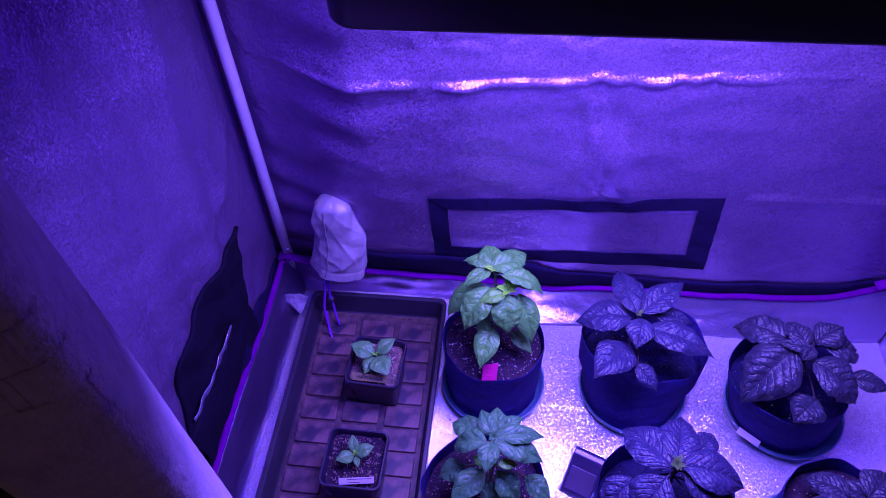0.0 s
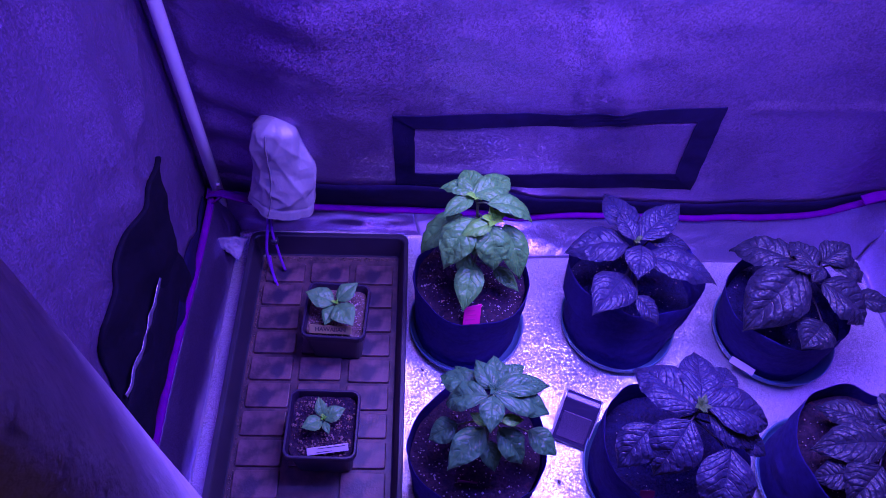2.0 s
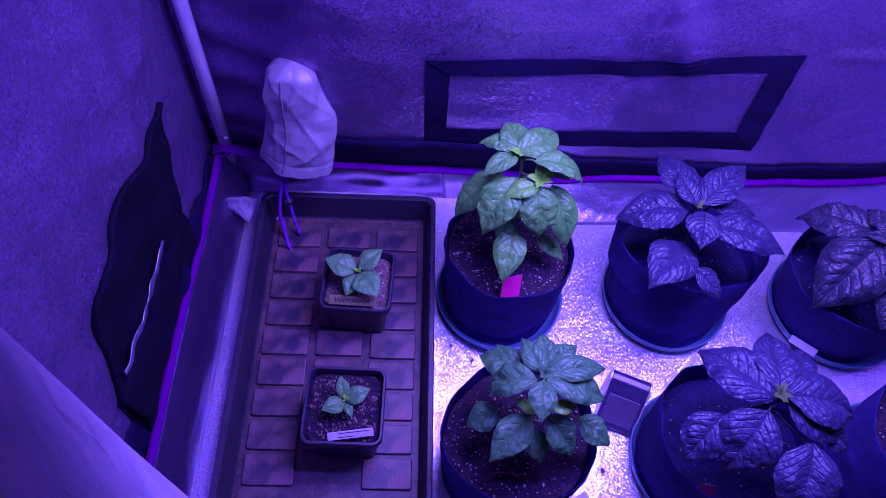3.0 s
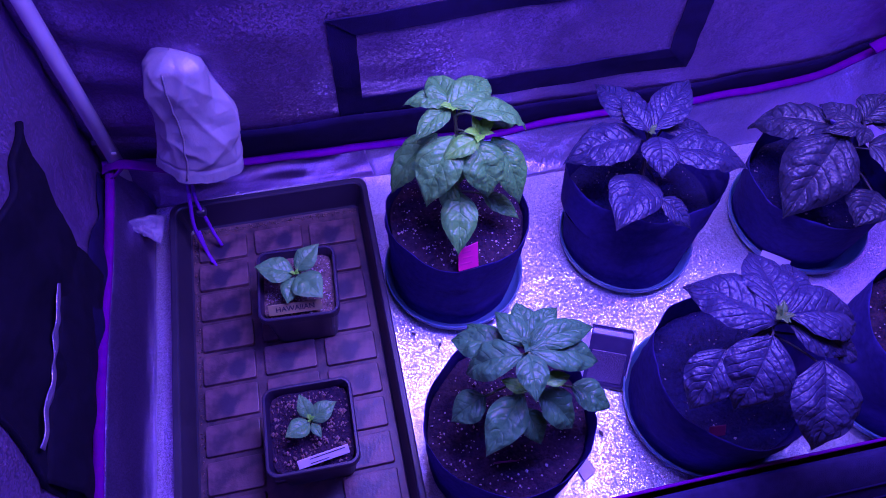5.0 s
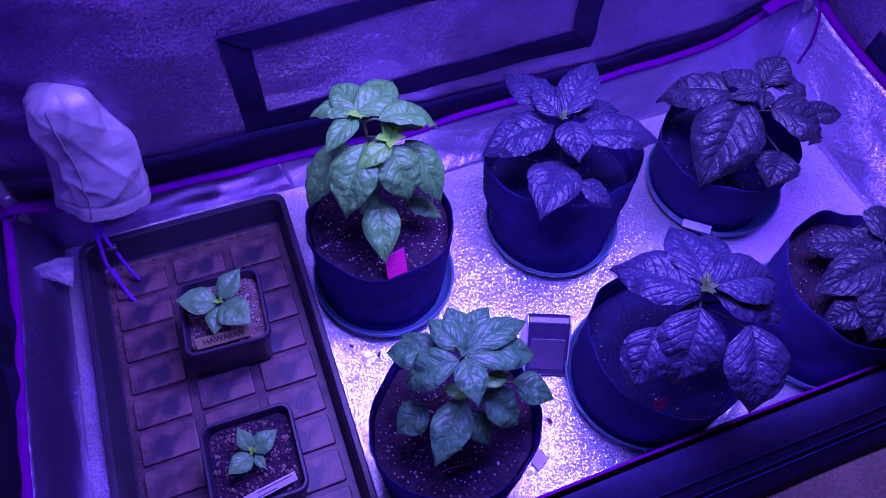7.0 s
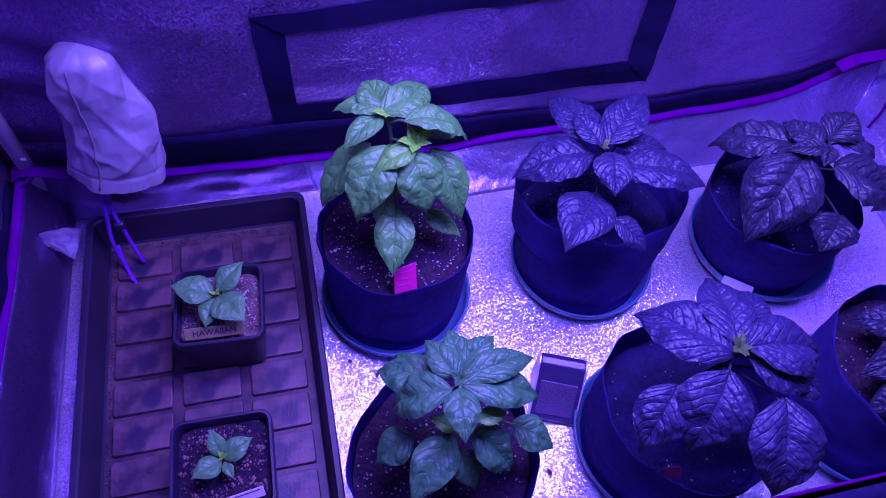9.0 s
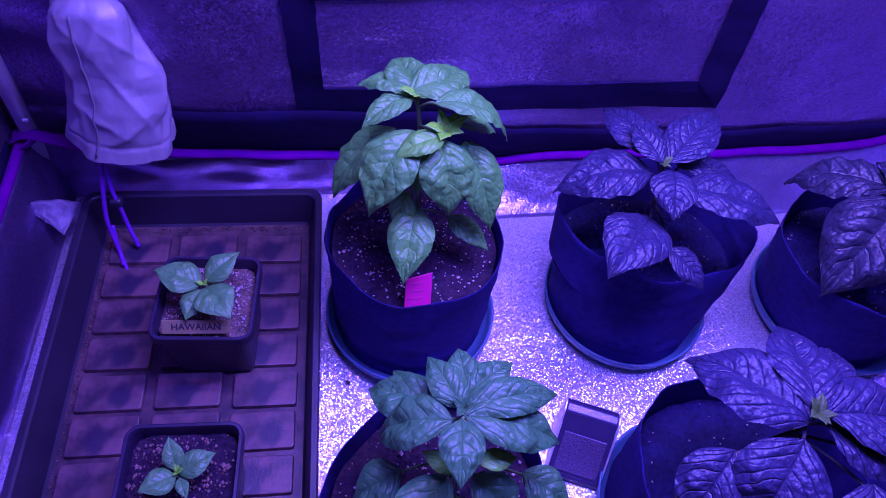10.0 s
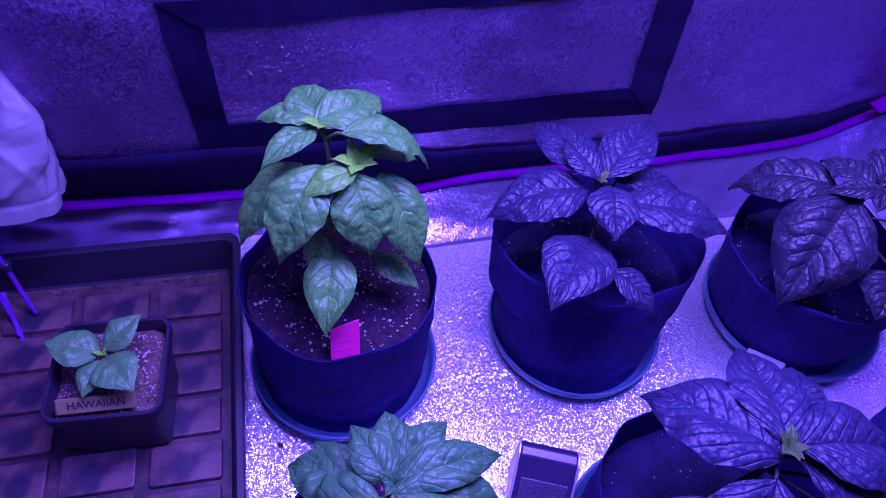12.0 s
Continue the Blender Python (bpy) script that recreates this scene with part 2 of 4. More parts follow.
INK = surface("ink", (0.012, 0.010, 0.02), (0.02, 0.015, 0.03), 0.7, 0, 60, 0)
CHROME = surface("brushed_metal", (0.62, 0.60, 0.66), (0.72, 0.70, 0.76), 0.42, 0.45, 60, 0.1)
# Pale specks in the grille's colour paint the bright reflections on its mesh
GRILLE = surface("grille_cloth", (0.025, 0.020, 0.05), (0.24, 0.18, 0.34), 0.40, 0.5, 700, 0.8, 900, 0.001)
CHIPS = surface("bark_chips", (0.10, 0.055, 0.05), (0.30, 0.19, 0.18), 0.9, 0, 160, 0.5, 500, 0.001, big=70)
# Liner film again, darkened: the corner's dim light is put into the colour
FOLD = surface("dim_fold_film", (0.11, 0.09, 0.16), (0.19, 0.155, 0.25), 0.55, 0.2, 60, 0.5, 300, 0.002)
LIP = surface("lip_canvas", (0.014, 0.009, 0.050), (0.028, 0.018, 0.085), 0.85, 0, 80, 0.5, 700, 0.001, spec=0.15)
ROOM = surface("room_carpet", (0.10, 0.075, 0.065), (0.19, 0.145, 0.125), 0.95, 0, 160, 0.9, 420, 0.004, big=14, spec=0.1)


# ---- builders ----
def mesh_from(verts, faces, mat, smooth=True, uvs=None, name="mesh"):
    me = bpy.data.meshes.new(name)
    me.from_pydata([tuple(v) for v in verts], [], faces)
    me.materials.append(mat)
    if smooth:
        me.polygons.foreach_set("use_smooth", [True] * len(me.polygons))
    if uvs is not None:
        lay = me.uv_layers.new(name="UVMap")
        for lp in me.loops:
            lay.data[lp.index].uv = uvs[lp.vertex_index]
    me.update()
    return me


def put(name, me, parent=None, label=""):
    ob = new(name, me)
    if parent:
        ob.parent = parent
        ob.matrix_parent_inverse = parent.matrix_world.inverted()
    return tagged(ob, label)


def part(name, bm, mat, parent=None, label="", smooth=False):
    me = bpy.data.meshes.new(name)
    bm.to_mesh(me)
    bm.free()
    me.materials.append(mat)
    if smooth:
        me.polygons.foreach_set("use_smooth", [True] * len(me.polygons))
    return put(name, me, parent, label)


def thing(name, at, label, category, group=""):
    ob = new(name)
    ob.empty_display_size = 0.03
    ob.matrix_world = Matrix.Translation(at)
    bpy.context.view_layer.update()
    return tagged(ob, label, category, group)


def sheet(nu, nv, f, mat, name="sheet", thick=0.0, smooth=True):
    """A grid surface f(u, v), u and v from 0 to 1; thick gives it a back side."""
    vs = [Vector(f(i / nu, j / nv)) for j in range(nv + 1) for i in range(nu + 1)]
    fs = [(j * (nu + 1) + i, j * (nu + 1) + i + 1, (j + 1) * (nu + 1) + i + 1, (j + 1) * (nu + 1) + i) for j in range(nv) for i in range(nu)]
    if thick:
        e = 1e-3
        back = []
        for j in range(nv + 1):
            for i in range(nu + 1):
                u, v = i / nu, j / nv
                du = Vector(f(min(1, u + e), v)) - Vector(f(max(0, u - e), v))
                dv = Vector(f(u, min(1, v + e))) - Vector(f(u, max(0, v - e)))
                back.append(vs[j * (nu + 1) + i] - du.cross(dv).normalized() * thick)
        k = len(vs)
        vs = vs + back
        fs += [tuple(k + q for q in reversed(t)) for t in list(fs)]
        ring = [i for i in range(nu + 1)] + [j * (nu + 1) + nu for j in range(1, nu and nv + 1)]
        ring += [nv * (nu + 1) + i for i in range(nu - 1, -1, -1)] + [j * (nu + 1) for j in range(nv - 1, 0, -1)]
        for a, b in zip(ring, ring[1:] + ring[:1]):
            fs.append((b, a, k + a, k + b))
    return mesh_from(vs, fs, mat, smooth, name=name)


def box(x0, x1, y0, y1, z0, z1, bevel=0.0, seg=2):
    bm = bmesh.new()
    bmesh.ops.create_cube(bm, size=1, matrix=Matrix.Translation(((x0 + x1) / 2, (y0 + y1) / 2, (z0 + z1) / 2)) @ Matrix.Diagonal((x1 - x0, y1 - y0, z1 - z0, 1)))
    if bevel:
        bmesh.ops.bevel(bm, geom=bm.edges[:], offset=bevel, segments=seg, affect="EDGES", profile=0.5)
    return bm


def tube(points, radius, mat, seg=8, name="tube", flat=1.0):
    """A round or flattened tube along a list of points; radius may be a function of the way along it."""
    pts = [Vector(p) for p in points]
    vs, fs, side = [], [], None
    for k, p in enumerate(pts):
        d = (pts[min(k + 1, len(pts) - 1)] - pts[max(k - 1, 0)]).normalized()
        if side is None:
            side = d.cross(Vector((0, 0, 1)) if abs(d.z) < 0.9 else Vector((0, 1, 0))).normalized()
        side = (side - d * side.dot(d)).normalized()
        up = d.cross(side)
        r = radius(k / (len(pts) - 1)) if callable(radius) else radius
        for s in range(seg):
            a = 2 * math.pi * s / seg
            vs.append(p + side * math.cos(a) * r + up * math.sin(a) * r * flat)
    for k in range(len(pts) - 1):
        for s in range(seg):
            t = (s + 1) % seg
            fs.append((k * seg + s, k * seg + t, (k + 1) * seg + t, (k + 1) * seg + s))
    fs += [tuple(reversed(range(seg))), tuple((len(pts) - 1) * seg + s for s in range(seg))]
    return mesh_from(vs, fs, mat, name=name)


def curve_points(knots, n=20):
    """Catmull-Rom through the knots."""
    ks = [Vector(k) for k in knots]
    ks = [ks[0] * 2 - ks[1]] + ks + [ks[-1] * 2 - ks[-2]]
    out = []
    for i in range(1, len(ks) - 2):
        for s in range(n):
            t = s / n
            a, b, c, d = ks[i - 1:i + 3]
            out.append(0.5 * (2 * b + (c - a) * t + (2 * a - 5 * b + 4 * c - d) * t * t + (3 * b - a - 3 * c + d) * t ** 3))
    return out + [ks[-2]]


def wob(x, y=0.0, z=0.0):
    return noise.noise(Vector((x, y, z)))


# ---- the tent ----
X0, X1, Y0, Y1, TOP = -0.092, 1.236, 0.086, -0.525, 1.60


def lerp(a, b, t):
    return a + (b - a) * t


def ease(a, b, x):
    k = min(1, max(0, (x - a) / (b - a)))
    return k * k * (3 - 2 * k)


def back_wall(x, z):
    """y of the back wall: it bellies inwards and has a pleat across it and soft folds."""
    d = min(1, max(0, min(x - X0, X1 - x) / 0.27))
    sx = d * d * (3 - 2 * d)
    k = min(1, max(0, (x - 0.26) / 0.5))
    sz = (1 - math.exp(-max(z - 0.02, 0) / lerp(0.19, 0.09, k))) * (1 - (z / TOP) ** 3 * 0.8)
    y = Y0 - lerp(0.104, 0.060, k) * sx * sz
    crease = 0.594 + 0.02 * min(1, max(0, x - 0.1)) + 0.006 * wob(x * 9, 3) + 0.022 * max(0, wob(x * 26, 7)) * (x > 0.45)
    d = z - crease
    y -= 0.0105 * sx * (0.75 + 0.9 * wob(x * 17, 6)) * min(1, max(0, (0.92 - x) / 0.35)) * math.exp(-(d / 0.0065) ** 2)
    y += 0.004 * wob(x * 38, z * 60, 3) * math.exp(-((z - 0.675) / 0.022) ** 2) * (0.25 < x < 0.75)
    y += 0.004 * sx * wob(x * 3.0, z * 2.2, 1.7) + 0.005 * sx * wob(x * 11, z * 3.0, 5.1) + 0.003 * sx * wob(x * 7 + z * 22, z * 9 - x * 12, 8)
    k = (x - 0.56 - 0.06 * math.sin(z * 7)) / 0.026
    y -= 0.014 * math.exp(-k * k) * (0.3 < z < 0.58) * math.sin(math.pi * max(0, min(1, (z - 0.3) / 0.28)))
    k = (x - 0.05 - 0.4 * (z - 0.4)) / 0.12
    y += 0.0045 * math.sin(z * 70 + 2 * wob(x * 8, z * 4)) * math.exp(-k * k) * (z > 0.12)
    y -= 0.020 * math.exp(-((x - 0.52) / 0.045) ** 2 - ((z - 0.45) / 0.09) ** 2) * (1 + 0.5 * wob(x * 40, z * 9))
    lean = ease(0.450, 0.495, x + 0.05 * (z - 0.45)) * (1 - ease(0.555, 0.578, x)) * ease(0.385, 0.43, z) * (1 - ease(0.50, 0.585, z))
    y += 0.13 * (z - 0.40) * lean * (1 + 0.5 * wob(x * 26, z * 7, 4))
    k = (z - 0.37 + 0.25 * (x - 0.95) ** 2) / 0.010
    y -= 0.004 * math.exp(-k * k) * (x > 0.8)
    return y


def left_wall(y, z):
    d = min(1, max(0, min(y - Y1, Y0 - y) / 0.2))
    sy = d * d * (3 - 2 * d)
    x = X0 + 0.028 * sy * (1 - math.exp(-z / 0.3)) + 0.014 * sy * wob(y * 4, z * 2, 9) + 0.010 * sy * wob(y * 15, z * 3, 2) + 0.006 * sy * wob(y * 12 + z * 20, z * 8, 5)
    k = ((z - 0.46) - 0.35 * (y + 0.02)) / 0.014
    x += 0.006 * math.exp(-k * k) * (-0.16 < y < 0.04)
    k = (y + 0.22 - 0.12 * z) / 0.03
    return x + 0.010 * math.exp(-k * k) * sy


def right_wall(y, z):
    sy = max(0.0, math.sin(math.pi * min(1, max(0, (y - Y1) / (Y0 - Y1))))) ** 0.6
    return X1 - 0.03 * sy * (1 - math.exp(-z / 0.3)) + 0.012 * sy * wob(y * 4, z * 2, 4)


def rows(v):
    """Heights of the wall's rows: close together up to 0.72 m."""
    return 0.72 * v / 0.82 if v < 0.82 else 0.72 + (TOP - 0.72) * (v - 0.82) / 0.18


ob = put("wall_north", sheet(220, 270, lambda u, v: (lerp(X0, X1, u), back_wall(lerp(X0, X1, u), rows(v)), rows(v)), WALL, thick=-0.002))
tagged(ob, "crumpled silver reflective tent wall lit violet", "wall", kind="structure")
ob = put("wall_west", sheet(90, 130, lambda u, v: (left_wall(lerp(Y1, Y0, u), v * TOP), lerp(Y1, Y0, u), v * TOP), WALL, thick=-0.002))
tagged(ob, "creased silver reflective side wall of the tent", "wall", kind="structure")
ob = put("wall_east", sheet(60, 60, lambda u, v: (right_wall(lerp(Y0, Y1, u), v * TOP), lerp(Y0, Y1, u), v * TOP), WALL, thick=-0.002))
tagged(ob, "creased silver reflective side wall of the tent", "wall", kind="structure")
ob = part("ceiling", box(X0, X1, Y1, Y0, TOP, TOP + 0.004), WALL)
tagged(ob, "silver reflective roof of the tent", "ceiling", kind="structure")

# ---- spill liner: floor, slanted sides, purple binding ----
FX0, FX1, FY0, FY1 = -0.038, 1.15, -0.004, -0.505


def rim_back(x):
    """Height of the binding along the back wall."""
    return 0.066 + 0.008 * math.sin(x * 9 + 0.6) - 0.016 * math.exp(-((x - 0.47) / 0.06) ** 2) + 0.075 * max(0, (x - 0.85) / 0.35) ** 1.4 + 0.03 * max(0, (0.06 - x) / 0.14)


def rim_left(y):
    return 0.092 + 0.004 * math.sin(y * 17)


def rim_right(y):
    return 0.13 - 0.05 * min(1, max(0, -y / 0.5)) + 0.004 * math.sin(y * 21)


def rim_front(x):
    return 0.10 + 0.004 * math.sin(x * 13)


def back_foot(x):
    return FY0 + 0.004 * math.sin(x * 12) + 0.016 * max(0, (x - 0.7)) + 0.050 * min(1, max(0, (0.46 - x) / 0.12))


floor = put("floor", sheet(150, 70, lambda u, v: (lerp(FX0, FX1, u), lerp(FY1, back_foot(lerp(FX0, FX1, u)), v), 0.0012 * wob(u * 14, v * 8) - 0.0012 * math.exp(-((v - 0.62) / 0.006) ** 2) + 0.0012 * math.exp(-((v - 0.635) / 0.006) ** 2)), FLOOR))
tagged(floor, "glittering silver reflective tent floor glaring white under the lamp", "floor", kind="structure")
BACK_RIM = lambda x: (x, min(back_wall(x, rim_back(x)) - 0.015, 0.060), rim_back(x))


def liner_back(u, v):
    x = lerp(FX0 + 0.0, FX1, u)
    a, b = Vector((x, back_foot(x), 0.0)), Vector(BACK_RIM(lerp(X0 + 0.012, X1 - 0.02, u)))
    p = a.lerp(b, v)
    p.z -= 0.010 * math.sin(math.pi * v) * (0.6 + 0.4 * wob(x * 9, v))
    p.y -= 0.006 * wob(x * 14, v * 3) * math.sin(math.pi * v)
    return p


# One liner in two pieces: behind the tray it takes the shaded colour
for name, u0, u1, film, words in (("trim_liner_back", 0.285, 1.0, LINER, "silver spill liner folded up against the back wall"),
                                 ("trim_liner_behind_tray", 0.0, 0.285, SHADED_LINER, "silver spill liner standing up behind the tray, coloured as shaded")):
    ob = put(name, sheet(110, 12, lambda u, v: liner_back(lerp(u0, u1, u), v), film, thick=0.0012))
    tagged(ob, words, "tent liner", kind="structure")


def liner_left(u, v):
    y = lerp(FY1, back_foot(FX0), u)
    a, b = Vector((FX0, y, 0.0)), Vector((X0 + 0.022, lerp(Y1 + 0.01, Y0 - 0.02, u), rim_left(y)))
    p = a.lerp(b, v)
    p.x += 0.004 * wob(y * 12, v * 3) * math.sin(math.pi * v) + 0.006 * math.sin(math.pi * v)
    return p


ob = put("trim_liner_side", sheet(70, 10, liner_left, SHADED_LINER, thick=-0.0012))
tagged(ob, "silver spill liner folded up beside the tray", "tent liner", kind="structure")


def liner_right(u, v):
    y = lerp(FY1, back_foot(FX1), u)
    a, b = Vector((FX1, y, 0.0)), Vector((X1 - 0.022, lerp(Y1 + 0.01, Y0 - 0.02, u), rim_right(y)))
    p = a.lerp(b, v)
    p.x -= 0.006 * wob(y * 12, v * 3) * math.sin(math.pi * v)
    return p


ob = put("trim_liner_side", sheet(70, 10, liner_right, LINER, thick=0.0012))
tagged(ob, "silver spill liner folded up against the side wall", "tent liner", kind="structure")


def liner_front(u, v):
    x = lerp(FX0, FX1, u)
    a, b = Vector((x, FY1, 0.0)), Vector((lerp(X0 + 0.014, X1 - 0.022, u), Y1 + 0.006, rim_front(x)))
    return a.lerp(b, v)


ob = put("trim_liner_front", sheet(60, 6, liner_front, LINER, thick=-0.0012))
tagged(ob, "silver spill liner folded up behind the front lip", "tent liner", kind="structure")


def corner_fold(u, v):
    a = Vector((-0.068, -0.020, 0.062)).lerp(Vector((-0.006, -0.008, 0.052)), u)
    b = Vector((-0.042, -0.034, 0.052)).lerp(Vector((-0.018, -0.050, 0.040)), u)
    p = a.lerp(b, v)
    p.z += 0.007 * math.sin(math.pi * u) * (1 - v) + 0.003 * wob(u * 5, v * 4, 2)
    return p


ob = put("trim_liner_fold", sheet(20, 16, corner_fold, FOLD, thick=-0.001))
tagged(ob, "pale pinched fold in the corner of the silver liner", "tent liner", kind="structure")


def binding(name, pts, label, width=0.0072):
    ob = put(name, tube(pts, width, PIPING, 8, "binding", 0.8))
    return tagged(ob, label, "binding", "purple bindings", "structure")


def ups(pts):
    return [Vector(p) + Vector((0, 0, 0.003)) for p in pts]


binding("trim_binding_back", ups([BACK_RIM(lerp(X0 + 0.012, X1 - 0.02, i / 120)) for i in range(121)]), "bright purple fabric binding along the liner's back edge")
binding("trim_binding_side", ups([liner_left(i / 50, 1) for i in range(51)]), "bright purple fabric binding along the liner's side edge", 0.0066)
binding("trim_binding_side", ups([liner_right(i / 50, 1) for i in range(51)]), "bright purple fabric binding along the liner's side edge")
binding("trim_binding_front", ups([liner_front(i / 60, 1) for i in range(61)]), "purple fabric binding along the liner's front lip", 0.0020)


# black hem of the back wall above the binding
def hem(u, v):
    x = lerp(X0 + 0.02, X1 - 0.02, u)
    z = lerp(0.05, 0.160 - 0.032 * min(1, max(0, (x - 0.42) / 0.1)) - 0.095 * min(1, max(0, (0.085 - x) / 0.06)) + 0.005 * math.sin(x * 7), v)
    return (x, back_wall(x, z) - 0.005 - 0.003 * math.sin(math.pi * v), z)


ob = put("trim_hem", sheet(120, 6, hem, BLACK, thick=-0.001))
tagged(ob, "black webbing hem along the foot of the back wall", "hem", kind="structure")

# ---- flap window on the back wall ----
def on_wall(x, z, off):
    return (x, back_wall(x, z) - off, z)


win = thing("window_1", (0.51, 0.03, 0.14), "closed rectangular vent flap edged in black hook tape", "window")
win["kind"] = "structure"
WTL, WTR, WBR, WBL = (0.256, 0.357), (0.755, 0.371), (0.770, 0.166), (0.263, 0.166)
TAIL = (0.259, 0.149)


def strip(a, b, ia, ib, name):
    def f(u, v):
        p = Vector(a).lerp(Vector(b), u).lerp(Vector(ia).lerp(Vector(ib), u), v)
        return on_wall(p.x + 0.0012 * wob(u * 9, v), p.y + 0.0015 * wob(u * 14, 4), 0.004)
    me = sheet(50, 3, f, BLACK, name, 0.0015, False)
    put(name, me, win, "black hook tape strip")


ITL, ITR, IBR, IBL = (0.289, 0.328), (0.718, 0.342), (0.727, 0.213), (0.289, 0.200)
strip(WTL, WTR, ITL, ITR, "top_tape")
strip(WBL, WBR, IBL, IBR, "bottom_tape")
strip(WTL, TAIL, ITL, (0.292, 0.152), "side_tape")
strip(WTR, WBR, ITR, IBR, "side_tape")
put("flap", sheet(60, 24, lambda u, v: on_wall(lerp(0.28, 0.735, u), lerp(0.18, 0.335, v), 0.0025), WALL, "flap", 0.001), win, "silver flap panel")

# ---- side vent in the left wall ----
vent = thing("window_2", (X0, -0.25, 0.12), "black mesh vent in the side wall, its flap hanging open", "window")
vent["kind"] = "structure"


def vent_top(y):
    return 0.338 + 0.012 * math.sin((y + 0.05) * 11 + 3.2) - 0.13 * ease(-0.345, -0.425, y) + 0.004 * wob(y * 26, 3)


def vent_foot(y):
    """The wall's loose edge hangs over the far end of the panel."""
    return 0.10 + 0.125 * ease(-0.165, -0.112, y) + 0.10 * ease(-0.115, -0.080, y) + 0.004 * wob(y * 30, 8)


def vent_panel(u, v):
    y = lerp(-0.415, -0.080, u)
    z = lerp(vent_foot(y), vent_top(y), v)
    return (left_wall(y, z) + 0.004, y, z)


put("mesh_panel", sheet(60, 30, vent_panel, VENT, "mesh_panel", 0.0015), vent, "black mesh panel")
put("frame", tube([Vector(vent_panel(i / 40, 1)) + Vector((0.002, 0, 0)) for i in range(41)], 0.004, VENT, 6, "frame", 0.6), vent)
put("flap_hem", sheet(60, 4, lambda u, v: (left_wall(-0.25, 0.2) + 0.012 + 0.003 * wob(u * 8, 1), lerp(-0.385, -0.150, u), 0.226 + lerp(-0.0062, 0.0062, v) * (0.75 + 0.7 * wob(u * 11, 6)) - 0.010 * math.sin(math.pi * u) + 0.004 * wob(u * 9, 2)), LINER, "flap_hem", 0.001), vent, "crinkled silver flap hem")
put("flap", sheet(40, 12, lambda u, v: (left_wall(-0.25, 0.2) + 0.006 + 0.010 * math.sin(math.pi * v) + 0.005 * wob(u * 6, v * 3), lerp(-0.41, -0.13, u), lerp(0.09, 0.205, v)), VENT, "flap", 0.001), vent, "black mesh flap")


def side_hem(u, v):
    y = lerp(Y1 + 0.02, 0.050, u)
    z = lerp(0.05, 0.150 - 0.055 * ease(-0.12, 0.0, y) + 0.006 * wob(y * 14, 5), v)
    return (left_wall(y, z) + 0.005 + 0.004 * math.sin(math.pi * v) + 0.003 * wob(y * 20, v * 2), y, z)


ob = put("trim_side_hem", sheet(80, 6, side_hem, BLACK, thick=0.001))
tagged(ob, "black webbing hem along the foot of the side wall", "hem", kind="structure")

ob = put("trim_side_tape", sheet(40, 4, lambda u, v: (right_wall(lerp(-0.30, -0.074, u), 0.14) - 0.005, lerp(-0.30, -0.074, u), lerp(0.118, 0.164, v) + 0.003 * wob(u * 14, v)), BLACK, thick=0.001))
tagged(ob, "black hook tape on the tent's side wall", "tape", kind="structure")

# ---- poles ----
for (px, py), lab in (((-0.060, 0.060), "white painted steel corner pole of the tent"), ((X1 - 0.03, 0.055), "white painted steel corner pole of the tent")):
    pole = thing("tent_pole", (px, py, 0.1), lab, "pole", "tent poles")
    put("shaft", tube([(px, py, z) for z in (0.0, 0.4, 0.8, 1.2, TOP - 0.01)], 0.0098, POLE, 20, "shaft"), pole)
    part("button", box(px + 0.004, px + 0.0105, py - 0.0115, py - 0.008, 0.128, 0.132, 0.001), CHROME, pole, "spring button")


# ---- ribbons that tie the liner to the poles ----
def ribbon(knots, width, label):
    pts = curve_points(knots, 14)
    ob = put("tie_ribbon", tube(pts, width, PIPING, 8, "tie_ribbon", 0.2))
    return tagged(ob, label, "ribbon", "tie ribbons")


ribbon([(-0.078, 0.05, 0.10), (-0.055, 0.046, 0.112), (-0.02, 0.042, 0.105), (0.03, 0.035, 0.092)], 0.009, "purple fabric ribbon tied round the corner pole")
ribbon([(-0.070, 0.05, 0.085), (-0.062, 0.035, 0.10), (-0.045, 0.045, 0.11)], 0.007, "purple fabric ribbon tied round the corner pole")
ribbon([(1.20, 0.04, 0.155), (1.17, 0.034, 0.165), (1.12, 0.036, 0.160), (1.09, 0.034, 0.148)], 0.012, "purple fabric ribbon bow at the tent corner")
ribbon([(1.175, 0.032, 0.160), (1.185, 0.012, 0.14), (1.178, -0.010, 0.10), (1.165, -0.02, 0.062)], 0.006, "purple fabric ribbon end hanging at the tent corner")

# ---- duct sleeve ----
sleeve = thing("duct_sleeve", (0.06, 0.02, 0.09), "silver nylon duct sleeve hanging tied shut on the wall", "duct sleeve")


def crease(x, y, key):
    """Flat facets with sharp folds between them, -0.5 to 0.5."""
    wrap = 9 if key == 1 else 19

    def knot(i, j):
        return random.Random((i % wrap) * 131 + j * 17 + key * 1009).random() - 0.5
    i, j = math.floor(x), math.floor(y)
    p, q = x - i, y - j
    a, b, c, d = knot(i, j), knot(i + 1, j), knot(i, j + 1), knot(i + 1, j + 1)
    return a + (b - a) * p + (d - b) * q if p > q else a + (d - c) * p + (c - a) * q


